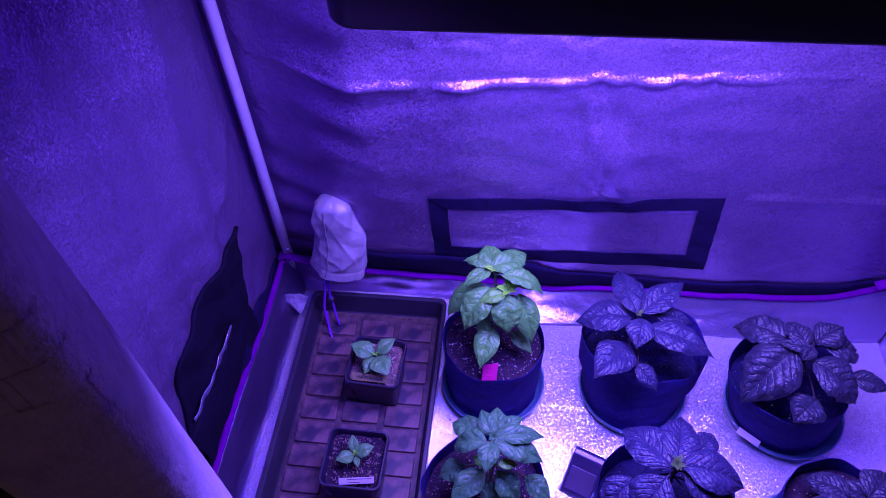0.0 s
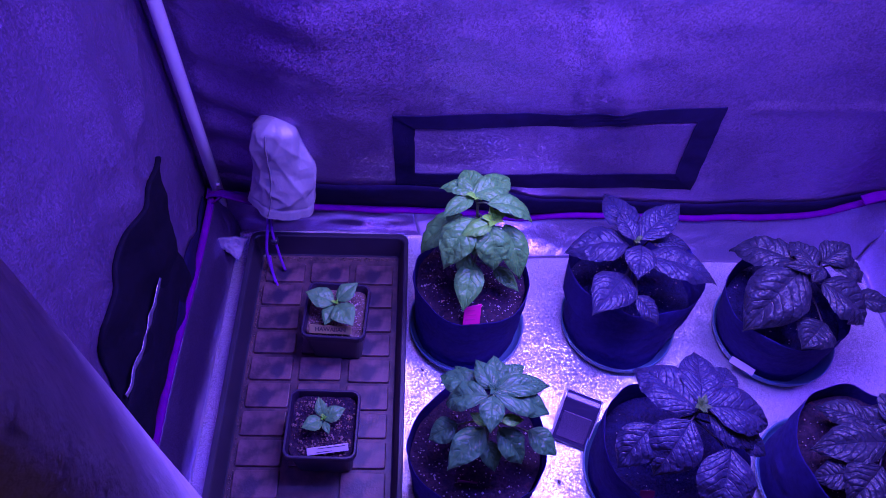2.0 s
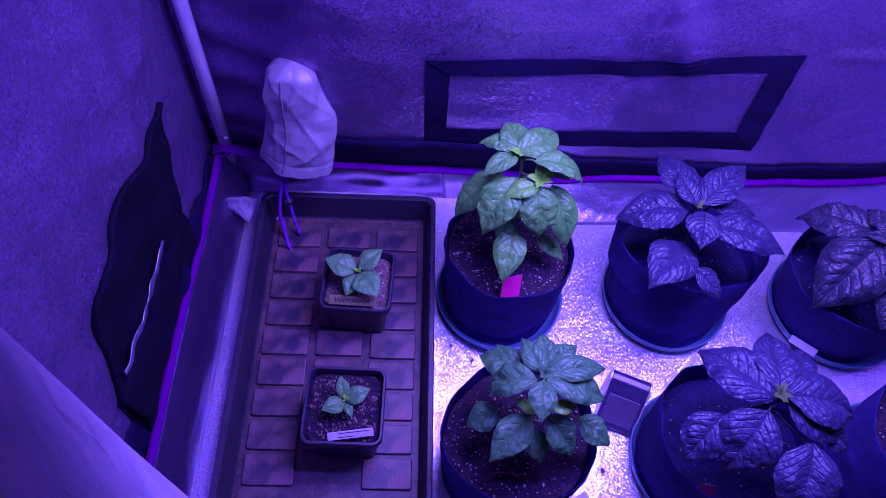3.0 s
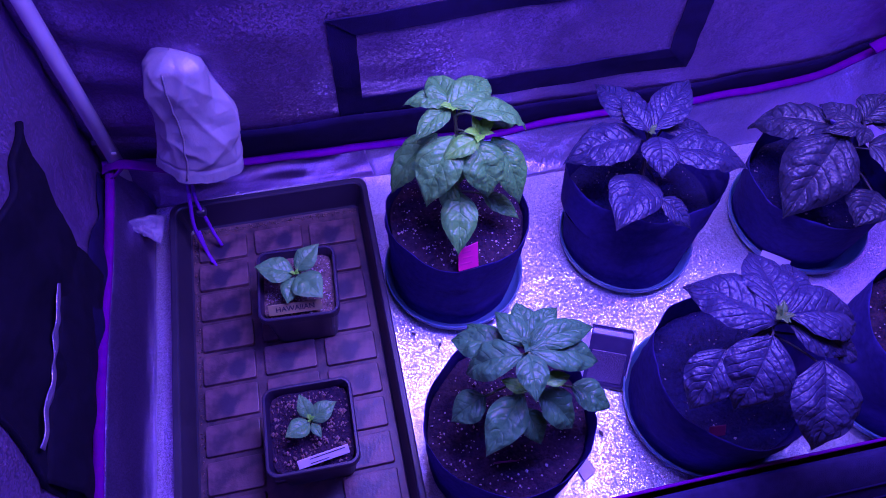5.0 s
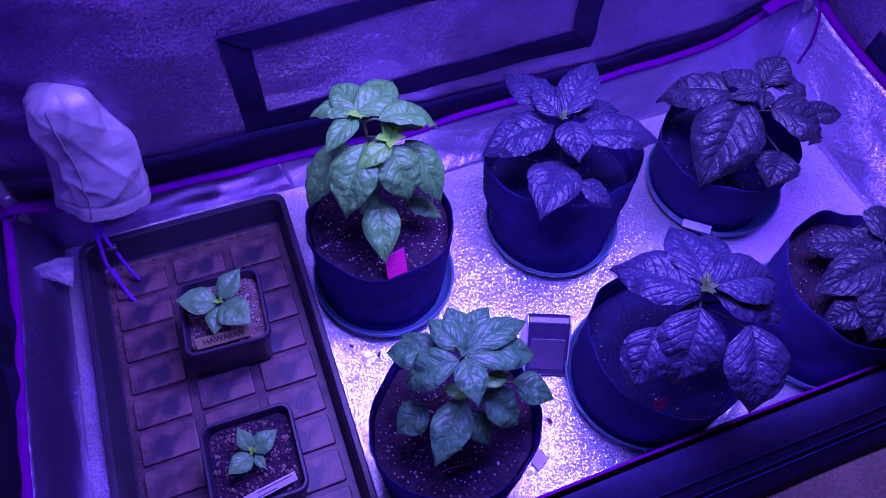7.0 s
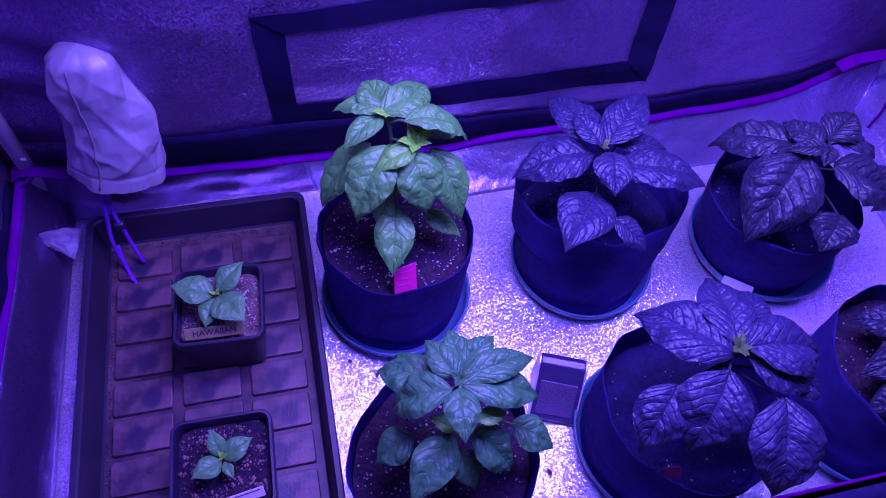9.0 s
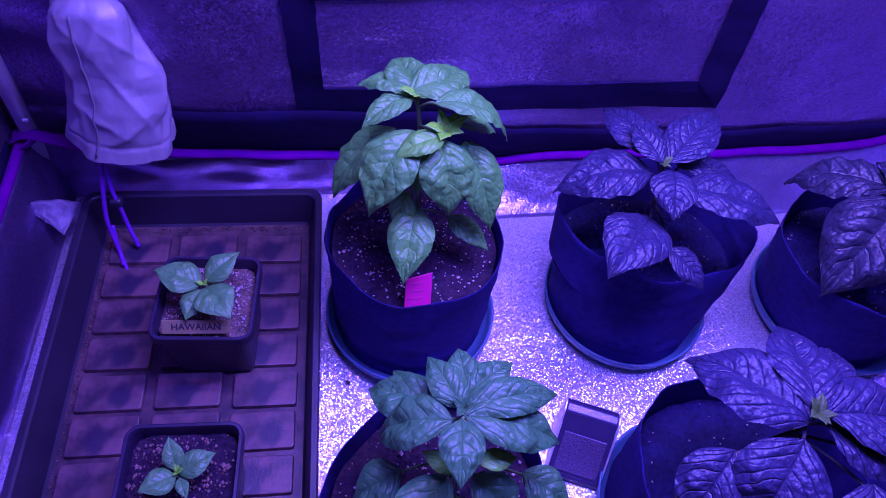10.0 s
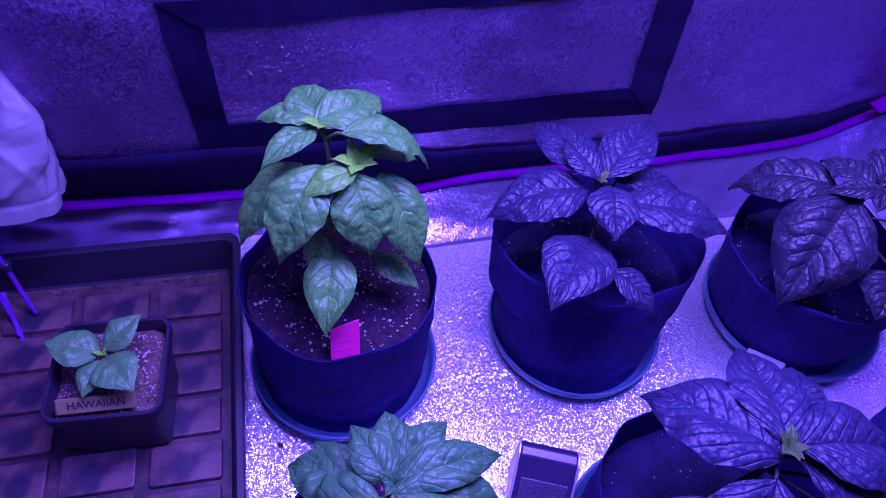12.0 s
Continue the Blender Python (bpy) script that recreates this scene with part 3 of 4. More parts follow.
# where a sharp fold lies on the sleeve, how it leans, how far it runs and how proud it stands
FOLDS = [(0.62, 0.55, 0.2, 0.35, 0.10), (0.72, 0.70, -0.7, 0.20, 0.13), (0.80, 0.45, 0.5, 0.25, 0.11), (0.70, 0.28, 1.1, 0.16, 0.12), (0.86, 0.74, 0.9, 0.22, 0.10), (0.78, 0.20, -0.9, 0.15, 0.13), (0.92, 0.40, -0.3, 0.3, 0.08), (0.66, 0.86, 0.9, 0.14, 0.09)]


def sleeve_body(u, v):
    a = 2 * math.pi * u
    z = lerp(0.152, 0.325, v)
    dome = 1 if v < 0.90 else math.sqrt(max(0.0004, 1 - ((v - 0.90) / 0.10) ** 2.2))
    low = max(0, 1 - v / 0.4)
    pull = 0.010 * max(0, 1 - v / 0.75)
    cx, cy = 0.078 - 0.013 * low ** 1.5 + 0.6 * pull, lerp(0.000, 0.018, v)
    rx, ry = (0.052 - 0.019 * max(0, (v - 0.3) / 0.7) ** 1.1) * dome, lerp(0.036, 0.027, v) * dome
    g = max(0, 1 - v / 0.09)
    c, s = math.cos(a), math.sin(a)
    k = 1 + 0.03 * wob(c * 1.7, s * 1.7, v * 3.2) + crease(u * 9 + 0.8 * v, v * 4.0, 1) * 0.36 + crease(u * 19 + v, v * 9.0, 2) * 0.16
    for fu, fv, tilt, reach, size in FOLDS:
        across, along = (u - fu) * 2.2 * math.cos(tilt) + (v - fv) * math.sin(tilt), (v - fv) * math.cos(tilt) - (u - fu) * 2.2 * math.sin(tilt)
        k += size * math.exp(-abs(across) / 0.035 - (along / reach) ** 2)
    k += 0.025 * g * wob(c * 9, s * 9, 2) - 0.03 * math.exp(-((v - 0.10) / 0.012) ** 2)
    z -= 0.010 * c * (1 - v) - 0.004 * wob(c * 3, s * 3, 7) * (1 - v)
    return (cx + rx * k * c, cy + ry * k * s, z)


put("sleeve_body", sheet(132, 90, sleeve_body, BAG, "sleeve_body"), sleeve)


def sleeve_floor(u, v):
    p = Vector(sleeve_body(u, 0))
    c = Vector((0.050, -0.012, 0.156))
    q = c.lerp(p, v)
    q.z += 0.004 * math.sin(u * 2 * math.pi * 9) * v * (1 - v)
    return q


put("gathered_end", sheet(96, 6, sleeve_floor, BAG, "gathered_end"), sleeve, "gathered end")
put("seam", tube([Vector(sleeve_body(0.695, v / 30)) + Vector((0, -0.0012, 0)) for v in range(1, 29)], 0.0011, surface("grey_thread", (0.12, 0.11, 0.14), (0.18, 0.16, 0.2), 0.7), 6, "seam"), sleeve, "stitched seam")
cord = thing("draw_cord", (0.05, -0.03, 0.10), "purple draw cord with a black toggle under the sleeve", "cord")
put("strand", tube(curve_points([(0.048, -0.014, 0.154), (0.040, -0.032, 0.105), (0.034, -0.044, 0.06), (0.040, -0.060, 0.02), (0.047, -0.078, 0.016)], 10), 0.0027, CORD, 8, "strand"), cord)
put("strand", tube(curve_points([(0.052, -0.014, 0.154), (0.048, -0.030, 0.105), (0.052, -0.038, 0.07), (0.056, -0.046, 0.045), (0.062, -0.055, 0.022)], 10), 0.0027, CORD, 8, "strand"), cord)
put("tassel", tube(curve_points([(0.036, -0.044, 0.05), (0.040, -0.060, 0.02), (0.052, -0.085, 0.016)], 8), lambda t: 0.0036 - 0.0016 * t, CORD, 8, "tassel", 0.5), cord)
part("toggle", box(0.042, 0.056, -0.040, -0.028, 0.076, 0.088, 0.004, 3), POT, cord, "black toggle", True)

# ---- grow lamp ----
lamp = thing("grow_lamp", (0.56, -0.235, LAMP_Z), "black rectangular grow lamp hanging over the plants", "lamp")
bm = box(LAMP_X[0], LAMP_X[1], LAMP_Y[0], LAMP_Y[1], LAMP_Z, LAMP_Z + 0.062)
bmesh.ops.bevel(bm, geom=[e for e in bm.edges if abs(e.verts[0].co.z - e.verts[1].co.z) > 0.01], offset=0.025, segments=5, affect="EDGES", profile=0.5)
bmesh.ops.bevel(bm, geom=[e for e in bm.edges if abs(e.verts[0].co.z - e.verts[1].co.z) < 0.001], offset=0.004, segments=2, affect="EDGES", profile=0.5)
part("housing", bm, HOUSING, lamp, "", True)
part("led_board", box(LAMP_X[0] + 0.03, LAMP_X[1] - 0.03, LAMP_Y[0] + 0.03, LAMP_Y[1] - 0.03, LAMP_Z - 0.003, LAMP_Z + 0.001), LILAC, lamp, "white board")
glow, gn, gl, gp = material("violet_chip")
gp.inputs["Emission Color"].default_value, gp.inputs["Emission Strength"].default_value = (0.5, 0.3, 1, 1), 2.0
for i in range(10):
    for j in range(4):
        bm = bmesh.new()
        bmesh.ops.create_cone(bm, cap_ends=True, segments=10, radius1=0.004, radius2=0.005, depth=0.003, matrix=Matrix.Translation((0.30 + i * 0.058, -0.235 + (j - 1.5) * 0.05 + 0.025, LAMP_Z - 0.0045)))
        part("led_chip", bm, glow, lamp, "violet light chip")
for x, y in ((0.30, -0.32), (0.82, -0.32), (0.30, -0.15), (0.82, -0.15)):
    put("hanger", tube([(x, y, LAMP_Z + 0.06), (lerp(x, 0.56, 0.3), lerp(y, -0.235, 0.5), TOP)], 0.0015, CHROME, 6, "hanger"), lamp, "steel hanger wire")

# ---- front lip and door flap ----
def lip(u, v):
    x = lerp(X0, X1, u)
    return (x, Y1 - 0.001 - 0.075 * v, rim_front(x) - 0.004 - 0.10 * v ** 1.6 + 0.004 * wob(x * 8, v * 2))


ob = put("trim_front_lip", sheet(80, 12, lip, LIP, thick=0.0015))
tagged(ob, "black canvas lip of the tent's open front", "tent lip", kind="structure")
zipper = thing("zip", (0.56, -0.57, 0.06), "dark purple zip along the tent's front lip", "zip")
for k, (vv, r, mat) in enumerate(((0.46, 0.0016, BLACK), (0.62, 0.0016, BLACK), (0.70, 0.0010, FELT))):
    put("zip_tape" if k < 2 else "zip_teeth", tube([Vector(lip(i / 90, vv)) + Vector((0, -0.001, 0.002)) for i in range(91)], r, mat, 6, "zip_tape"), zipper)


FLAP = curve_points([(X0, Y1 - 0.004, 0), (0.02, -0.548, 0), (0.10, -0.580, 0), (0.150, -0.612, 0), (0.172, -0.635, 0), (0.192, -0.660, 0), (0.207, -0.686, 0), (0.200, -0.703, 0), (0.150, -0.725, 0)], 8)
FLAP2 = curve_points([(0.150, -0.725, 0), (0.05, -0.745, 0), (-0.10, -0.765, 0), (-0.40, -0.78, 0)], 8)
door = thing("door_1", (0.05, -0.6, 0.0), "tent door flap folded back, silver inside and dark canvas outside", "door")
door["kind"] = "structure"


def flap_sheet(pts):
    n = len(pts) - 1

    def f(u, v):
        p = pts[min(n, int(u * n + 0.5))]
        z = v * TOP
        return (p.x + 0.006 * wob(z * 3, p.x * 4), p.y + 0.006 * wob(z * 4, p.y * 4, 3), z)
    return f


put("lining", sheet(len(FLAP) - 1, 60, flap_sheet(FLAP), LINING, "lining", 0.001), door, "silver lining")
put("canvas", sheet(len(FLAP2) - 1, 60, flap_sheet(FLAP2), OUTER, "canvas", 0.001), door, "dark brown canvas")

# ---- floor of the dark room ----
tagged(part("ground", box(-2.2, 3.2, -3.0, 1.6, -0.06, -0.012), ROOM), "dull brown carpet of the unlit room", "floor", kind="structure")

# ---- seed tray ----
tray = thing("seed_tray", (0.14, -0.25, 0.0), "shallow black propagation tray with dusty raised cells", "tray")
TX0, TX1, TY0, TY1, TH = 0.0, 0.282, 0.002, -0.498, 0.060


def ring(x0, x1, y0, y1, z, r, n=5):
    out = []
    for cx, cy, a0 in ((x1 - r, y0 - r, 0), (x0 + r, y0 - r, 90), (x0 + r, y1 + r, 180), (x1 - r, y1 + r, 270)):
        for i in range(n + 1):
            a = radians(a0 + 90 * i / n)
            out.append(Vector((cx + r * math.cos(a), cy + r * math.sin(a), z)))
    return out


def shell(rings, mat, close_first=True, close_last=True, smooth=False):
    vs, fs, n = [], [], len(rings[0])
    for r in rings:
        vs += r
    for k in range(len(rings) - 1):
        for i in range(n):
            j = (i + 1) % n
            fs.append((k * n + i, k * n + j, (k + 1) * n + j, (k + 1) * n + i))
    if close_first:
        fs.append(tuple(reversed(range(n))))
    if close_last:
        fs.append(tuple((len(rings) - 1) * n + i for i in range(n)))
    return mesh_from(vs, fs, mat, smooth)


put("body", shell([ring(TX0 + .012, TX1 - .012, TY0 - .012, TY1 + .012, 0.002, .012), ring(TX0 + .006, TX1 - .006, TY0 - .006, TY1 + .006, TH - .008, .014),
                   ring(TX0, TX1, TY0, TY1, TH - .008, .016), ring(TX0, TX1, TY0, TY1, TH - .001, .016), ring(TX0 + .0015, TX1 - .0015, TY0 - .0015, TY1 + .0015, TH, .016),
                   ring(TX0 + .007, TX1 - .007, TY0 - .007, TY1 + .007, TH, .012), ring(TX0 + .009, TX1 - .009, TY0 - .009, TY1 + .009, TH - .002, .012),
                   ring(TX0 + .016, TX1 - .016, TY0 - .016, TY1 + .016, 0.0135, .010),
                   ring(TX0 + .019, TX1 - .019, TY0 - .019, TY1 + .019, 0.0105, .010)], TRAY_SIDE), tray)
put("base", sheet(40, 70, lambda u, v: (lerp(TX0 + .0185, TX1 - .0185, u), lerp(TY1 + .0185, TY0 - .0185, v), 0.0112 + 0.0006 * wob(u * 12, v * 20)), TRAY, "base"), tray, "dusty base")
cells = {}
for c, (cx0, cx1) in enumerate(((0.027, 0.096), (0.107, 0.176), (0.187, 0.255))):
    for r in range(9):
        y0 = -0.0345 - r * 0.0472 - 0.003 * (c == 2)
        if c == 1 and r == 8:
            continue
        key = (c, r % 3)
        if key not in cells:
            bm = bmesh.new()
            w, h = cx1 - cx0, 0.0405 + 0.001 * (r % 3)
            rings_ = [ring(-w / 2, w / 2, h / 2, -h / 2, 0.0, 0.003, 2), ring(-w / 2 + 0.001, w / 2 - 0.001, h / 2 - 0.001, -h / 2 + 0.001, 0.0050, 0.003, 2), ring(-w / 2 + 0.002, w / 2 - 0.002, h / 2 - 0.002, -h / 2 + 0.002, 0.0053, 0.003, 2)]
            bm.free()
            cells[key] = shell(rings_, CELL)
        ob = new("cell", cells[key])
        ob.parent = tray
        ob.matrix_parent_inverse = tray.matrix_world.inverted()
        ob.matrix_basis = pose((cx0 + cx1) / 2 + random.uniform(-.0008, .0008), y0 - 0.0205, 0.0115, 0, 0, random.uniform(-0.6, 0.6))


# ---- soil ----
def soil_disc(shape, z, name="soil", mat=None):
    """shape(a) gives the outline at angle a from the centre."""
    nr, na = 9, 40
    vs = [Vector((0, 0, z + 0.003))]
    for k in range(1, nr + 1):
        for s in range(na):
            a = 2 * math.pi * s / na
            x, y = shape(a)
            q = k / nr
            vs.append(Vector((x * q, y * q, z + 0.004 * wob(x * q * 60, y * q * 60, z * 9) + 0.003 * wob(x * q * 170, y * q * 170, 3) - 0.004 * q * q)))
    fs = [(0, 1 + s, 1 + (s + 1) % na) for s in range(na)]
    for k in range(nr - 1):
        for s in range(na):
            t = (s + 1) % na
            fs.append((1 + k * na + s, 1 + (k + 1) * na + s, 1 + (k + 1) * na + t, 1 + k * na + t))
    return mesh_from(vs, fs, mat or SOIL, True, name=name)


def crumbs(shape, z, count, seed, size=(0.0005, 0.0016), mat=None):
    """Loose white grains on the soil, as one mesh."""
    rnd = random.Random(seed)
    vs, fs = [], []
    for _ in range(count):
        a, q = rnd.uniform(0, 2 * math.pi), math.sqrt(rnd.random()) * 0.95
        x, y = shape(a)
        r = rnd.uniform(*size) * (1.6 if rnd.random() < 0.12 else 1)
        c = Vector((x * q, y * q, z + 0.004 * wob(x * q * 60, y * q * 60, z * 9) - 0.004 * q * q + r * 0.5))
        k = len(vs)
        for d in ((1, 0, 0), (0, 1, 0), (-1, 0, 0), (0, -1, 0), (0, 0, 1), (0, 0, -1)):
            vs.append(c + Vector(d) * r * rnd.uniform(0.6, 1.25))
        for i in range(4):
            fs += [(k + i, k + (i + 1) % 4, k + 4), (k + (i + 1) % 4, k + i, k + 5)]
    return mesh_from(vs, fs, mat or PERLITE, False, name="perlite")


def sub(name, me, parent, label=""):
    ob = new(name, me)
    ob.parent = parent
    return tagged(ob, label)


# ---- square seedling pots ----
def seedling_pot(at, side, turn, label, grains, seed, ground, chip=0.0014, bits=None):
    t = thing("seedling_pot", (0, 0, 0), label, "pot", "seedling pots")
    h, s, b = 0.090, side / 2, side * 0.40
    sub("body", shell([ring(-b, b, b, -b, 0.0, .010), ring(-s + .004, s - .004, s - .004, -s + .004, h - .013, .012), ring(-s, s, s, -s, h - .012, .013), ring(-s, s, s, -s, h - .001, .013),
                       ring(-s + .001, s - .001, s - .001, -s + .001, h, .012), ring(-s + .0035, s - .0035, s - .0035, -s + .0035, h, .010), ring(-s + .0045, s - .0045, s - .0045, -s + .0045, h - .003, .010),
                       ring(-s + .008, s - .008, s - .008, -s + .008, h - .028, .008)], POT, True, True), t, "thin black plastic pot")

    def square(a):
        m = (s - .0062) / max(abs(math.cos(a)), abs(math.sin(a)))
        m = min(m, (s - .0062) * 1.30)
        return (m * math.cos(a), m * math.sin(a))
    sub("soil", soil_disc(square, h - 0.010, mat=ground), t)
    sub("perlite", crumbs(square, h - 0.0095, grains, seed, (0.0005, chip), bits), t, "loose pale grains")["kind"] = "stuff"
    t.matrix_world = Matrix.Translation(at) @ pose(0, 0, 0, 0, 0, turn)
    return t


seedling_pot((0.170, -0.184, 0.0162), 0.101, -3, "square black plastic pot with gritty soil and a seedling", 380, 3, GRIT, 0.0016)
seedling_pot((0.165, -0.372, 0.0162), 0.104, -1, "square black plastic pot with crumbly dark soil and a seedling", 420, 4, SOIL, 0.0021, CHIPS)


# ---- fabric pots and saucers ----
def fabric_pot(at, r0, r1, h, seed, label, soil_z, grains, lean=(0, 0), squash=0.0, rimwave=0.006, ground=None):
    t = thing("fabric_pot", (0, 0, 0), label, "pot", "fabric pots")
    rnd = random.Random(seed)
    ph = [rnd.uniform(0, 6) for _ in range(4)]

    def rad(a, q):
        k = 1 + 0.022 * math.sin(2 * a + ph[0]) * q + 0.018 * math.sin(3 * a + ph[1]) * q + 0.012 * math.sin(5 * a + ph[2]) * q * q + squash * math.cos(2 * a) * q
        return lerp(r0, r1, q ** 0.8) * k + 0.0022 * wob(math.cos(a) * 4, math.sin(a) * 4, q * 5 + seed) + 0.0020 * wob(math.cos(a) * 2.5, math.sin(a) * 2.5, q * 13 + seed)

    def rim(a):
        return h + rimwave * (0.8 * math.sin(2 * a + ph[3]) + 0.7 * math.sin(3 * a + ph[1]) + 0.5 * math.sin(7 * a + ph[2]))

    def wall(u, v):
        a = 2 * math.pi * u
        if v <= 0.7:
            q = v / 0.7
            rr, z = rad(a, q), rim(a) * q
        elif v <= 0.76:
            q = (v - 0.7) / 0.06
            rr, z = rad(a, 1) - 0.0008 * q, rim(a) + 0.0005 * math.sin(math.pi * q)
        else:
            q = (v - 0.76) / 0.24
            rr, z = rad(a, 1) - 0.0008 - 0.003 * q, rim(a) - 0.065 * q
        return (rr * math.cos(a) + lean[0] * z, rr * math.sin(a) + lean[1] * z, z)
    sub("body", sheet(64, 34, wall, FELT, "body"), t, "black felt pot wall")
    bm = bmesh.new()
    bmesh.ops.create_circle(bm, cap_ends=True, segments=48, radius=r0 - 0.001, matrix=Matrix.Translation((0, 0, 0.0006)))
    me = bpy.data.meshes.new("underside")
    bm.to_mesh(me)
    bm.free()
    me.materials.append(FELT)
    sub("underside", me, t)
    edge = lambda a: ((rad(a, 1) - 0.0050) * math.cos(a), (rad(a, 1) - 0.0050) * math.sin(a))
    s = sub("soil", soil_disc(edge, 0, mat=ground), t)
    s.matrix_basis = Matrix.Translation((lean[0] * soil_z, lean[1] * soil_z, soil_z))
    p = sub("perlite", crumbs(edge, 0, grains, seed), t, "white perlite grains")
    p["kind"] = "stuff"
    p.matrix_basis = Matrix.Translation((lean[0] * soil_z, lean[1] * soil_z, soil_z + 0.001))
    t.matrix_world = Matrix.Translation(at)
    return t


def saucer(at, r, label="shallow teal plastic saucer under a fabric pot"):
    t = thing("saucer", (0, 0, 0), label, "saucer", "saucers")
    prof = [(r * 0.86, 0.0), (r * 0.97, 0.010), (r * 0.985, 0.019), (r * 1.0, 0.021), (r * 1.0, 0.0235), (r * 0.975, 0.0235), (r * 0.955, 0.012), (r * 0.85, 0.0035)]
    n = 64
    rings_ = [[Vector((q * math.cos(2 * math.pi * i / n), q * math.sin(2 * math.pi * i / n), z)) for i in range(n)] for q, z in prof]
    sub("dish", shell(rings_, SAUCER, True, True, True), t)
    t.matrix_world = Matrix.Translation(at)
    return t


SZ = 0.0012
saucer((0.385, -0.153, SZ), 0.099)
saucer((0.650, -0.147, SZ), 0.099)
saucer((0.925, -0.163, SZ), 0.105)
saucer((0.662, -0.410, SZ), 0.104)
saucer((0.930, -0.425, SZ), 0.104)
fabric_pot((0.384, -0.150, SZ + 0.0037), 0.086, 0.090, 0.158, 11, "black felt pot of pepper plant soil on a teal saucer", 0.144, 420)
fabric_pot((0.648, -0.148, SZ + 0.0037), 0.088, 0.096, 0.150, 12, "black felt pot flaring at the rim on a teal saucer", 0.098, 90, lean=(0.02, 0.14), squash=0.15, rimwave=0.008, ground=SHADED_SOIL)
fabric_pot((0.922, -0.160, SZ + 0.0037), 0.090, 0.096, 0.146, 13, "black felt pot leaning a little on a teal saucer", 0.104, 60, lean=(-0.22, -0.10), ground=SHADED_SOIL)
fabric_pot((0.386, -0.414, SZ), 0.090, 0.094, 0.152, 14, "black felt pot standing on the bare tent floor", 0.122, 320, rimwave=0.008)
fabric_pot((0.660, -0.412, SZ + 0.0037), 0.092, 0.101, 0.150, 15, "black felt pot with a slack wavy rim on a teal saucer", 0.094, 60, squash=0.03, rimwave=0.009, ground=SHADED_SOIL)
fabric_pot((0.930, -0.425, SZ + 0.0037), 0.092, 0.100, 0.150, 16, "black felt pot with a slack wavy rim on a teal saucer", 0.126, 200, rimwave=0.008)


# ---- plants ----
def leaf_mesh(base, tip, width, arch, mat, seed, pucker=1.0, twist=0.0, cup=0.25, ribs=17.0):
    """A quilted pointed leaf from base to tip; arch lifts its middle, twist rolls it about its midrib."""
    base, tip = Vector(base), Vector(tip)
    a = tip - base
    length = a.length
    a.normalize()
    up = Vector((0, 0, 1))
    nrm = up - a * up.dot(a)
    if nrm.length < 0.15:
        nrm = Vector((0, -1, 0.2)) - a * Vector((0, -1, 0.2)).dot(a)
    nrm.normalize()
    nrm = Matrix.Rotation(radians(twist), 3, a) @ nrm
    b = a.cross(nrm)
    nu, nv = 16, 56
    vs, uvs, fs = [], [], []
    for j in range(nv + 1):
        s = j / nv
        w = width / 2 * s ** 0.85 * (1 - s) ** 1.28 / 0.2384
        w = max(w, width * 0.006)
        for i in range(nu + 1):
            t = 2 * i / nu - 1
            ww = w * (1 + 0.05 * min(1, pucker) * wob(s * 9 + seed, t, 2))
            lat = abs(t)
            side = s - 0.16 * lat - 0.16 * lat * lat
            warp = 0.9 / ribs * wob(s * 6, t * 3, seed)
            q = abs(math.sin((side + warp) * ribs)) ** 0.7 * (0.8 + 0.4 * wob(s * 8 + seed, t * 4, 5) + 0.3 * wob(s * 26 + seed, t * 9, 2))
            z = arch * length * 4 * s * (1 - s) * (1 - 0.25 * s)
            z += cup * ww * lat * 1.3 - cup * ww * lat ** 3 * 1.5
            z += pucker * 0.0030 * (width / 0.05) * q * math.sin(math.pi * min(1, lat * 1.05)) * math.sin(math.pi * s) ** 0.5
            z += (width / 0.055) * (0.0035 * wob(s * 5 + seed, t * 2.2, seed) * math.sin(math.pi * s) + 0.005 * lat ** 2 * wob(s * 9, t * 2 + seed, 8) * min(1, pucker + 0.2))
            z -= 0.12 * length * max(0, s - 0.75) ** 2 * 4
            vs.append(base + a * (length * s) + nrm * z + b * (t * ww))
            uvs.append((t, s + warp))
    for j in range(nv):
        for i in range(nu):
            k = j * (nu + 1) + i
            fs.append((k, k + 1, k + nu + 2, k + nu + 1))
    return mesh_from(vs, fs, mat, True, uvs, "leaf")


def plant(name, foot, crown, label, mat, stem_mat, young=None, tips=5, seed=0, stem_r=0.0035, sprig=0.014, pucker=1.0, ribs=17.0, cup=0.25, wide=1.14):
    """A stem with a sprig of young leaves on top; add_leaf() gives it its grown leaves."""
    foot, crown = Vector(foot), Vector(crown)
    t = thing(name, foot, label, "plant", "pepper plants")
    mid = foot.lerp(crown, 0.5) + Vector((0.004, 0.003, 0))
    line = curve_points([foot - Vector((0, 0, 0.012)), mid, crown], 8)
    put("stem", tube(line, lambda k: stem_r * (1.1 - 0.5 * k), stem_mat, 8, "stem"), t)
    p = dict(thing=t, line=line, mat=mat, stem=stem_mat, young=young or mat, seed=seed, count=0, pucker=pucker, ribs=ribs, cup=cup, wide=wide)
    add_sprig(p, crown, tips, sprig)
    return p


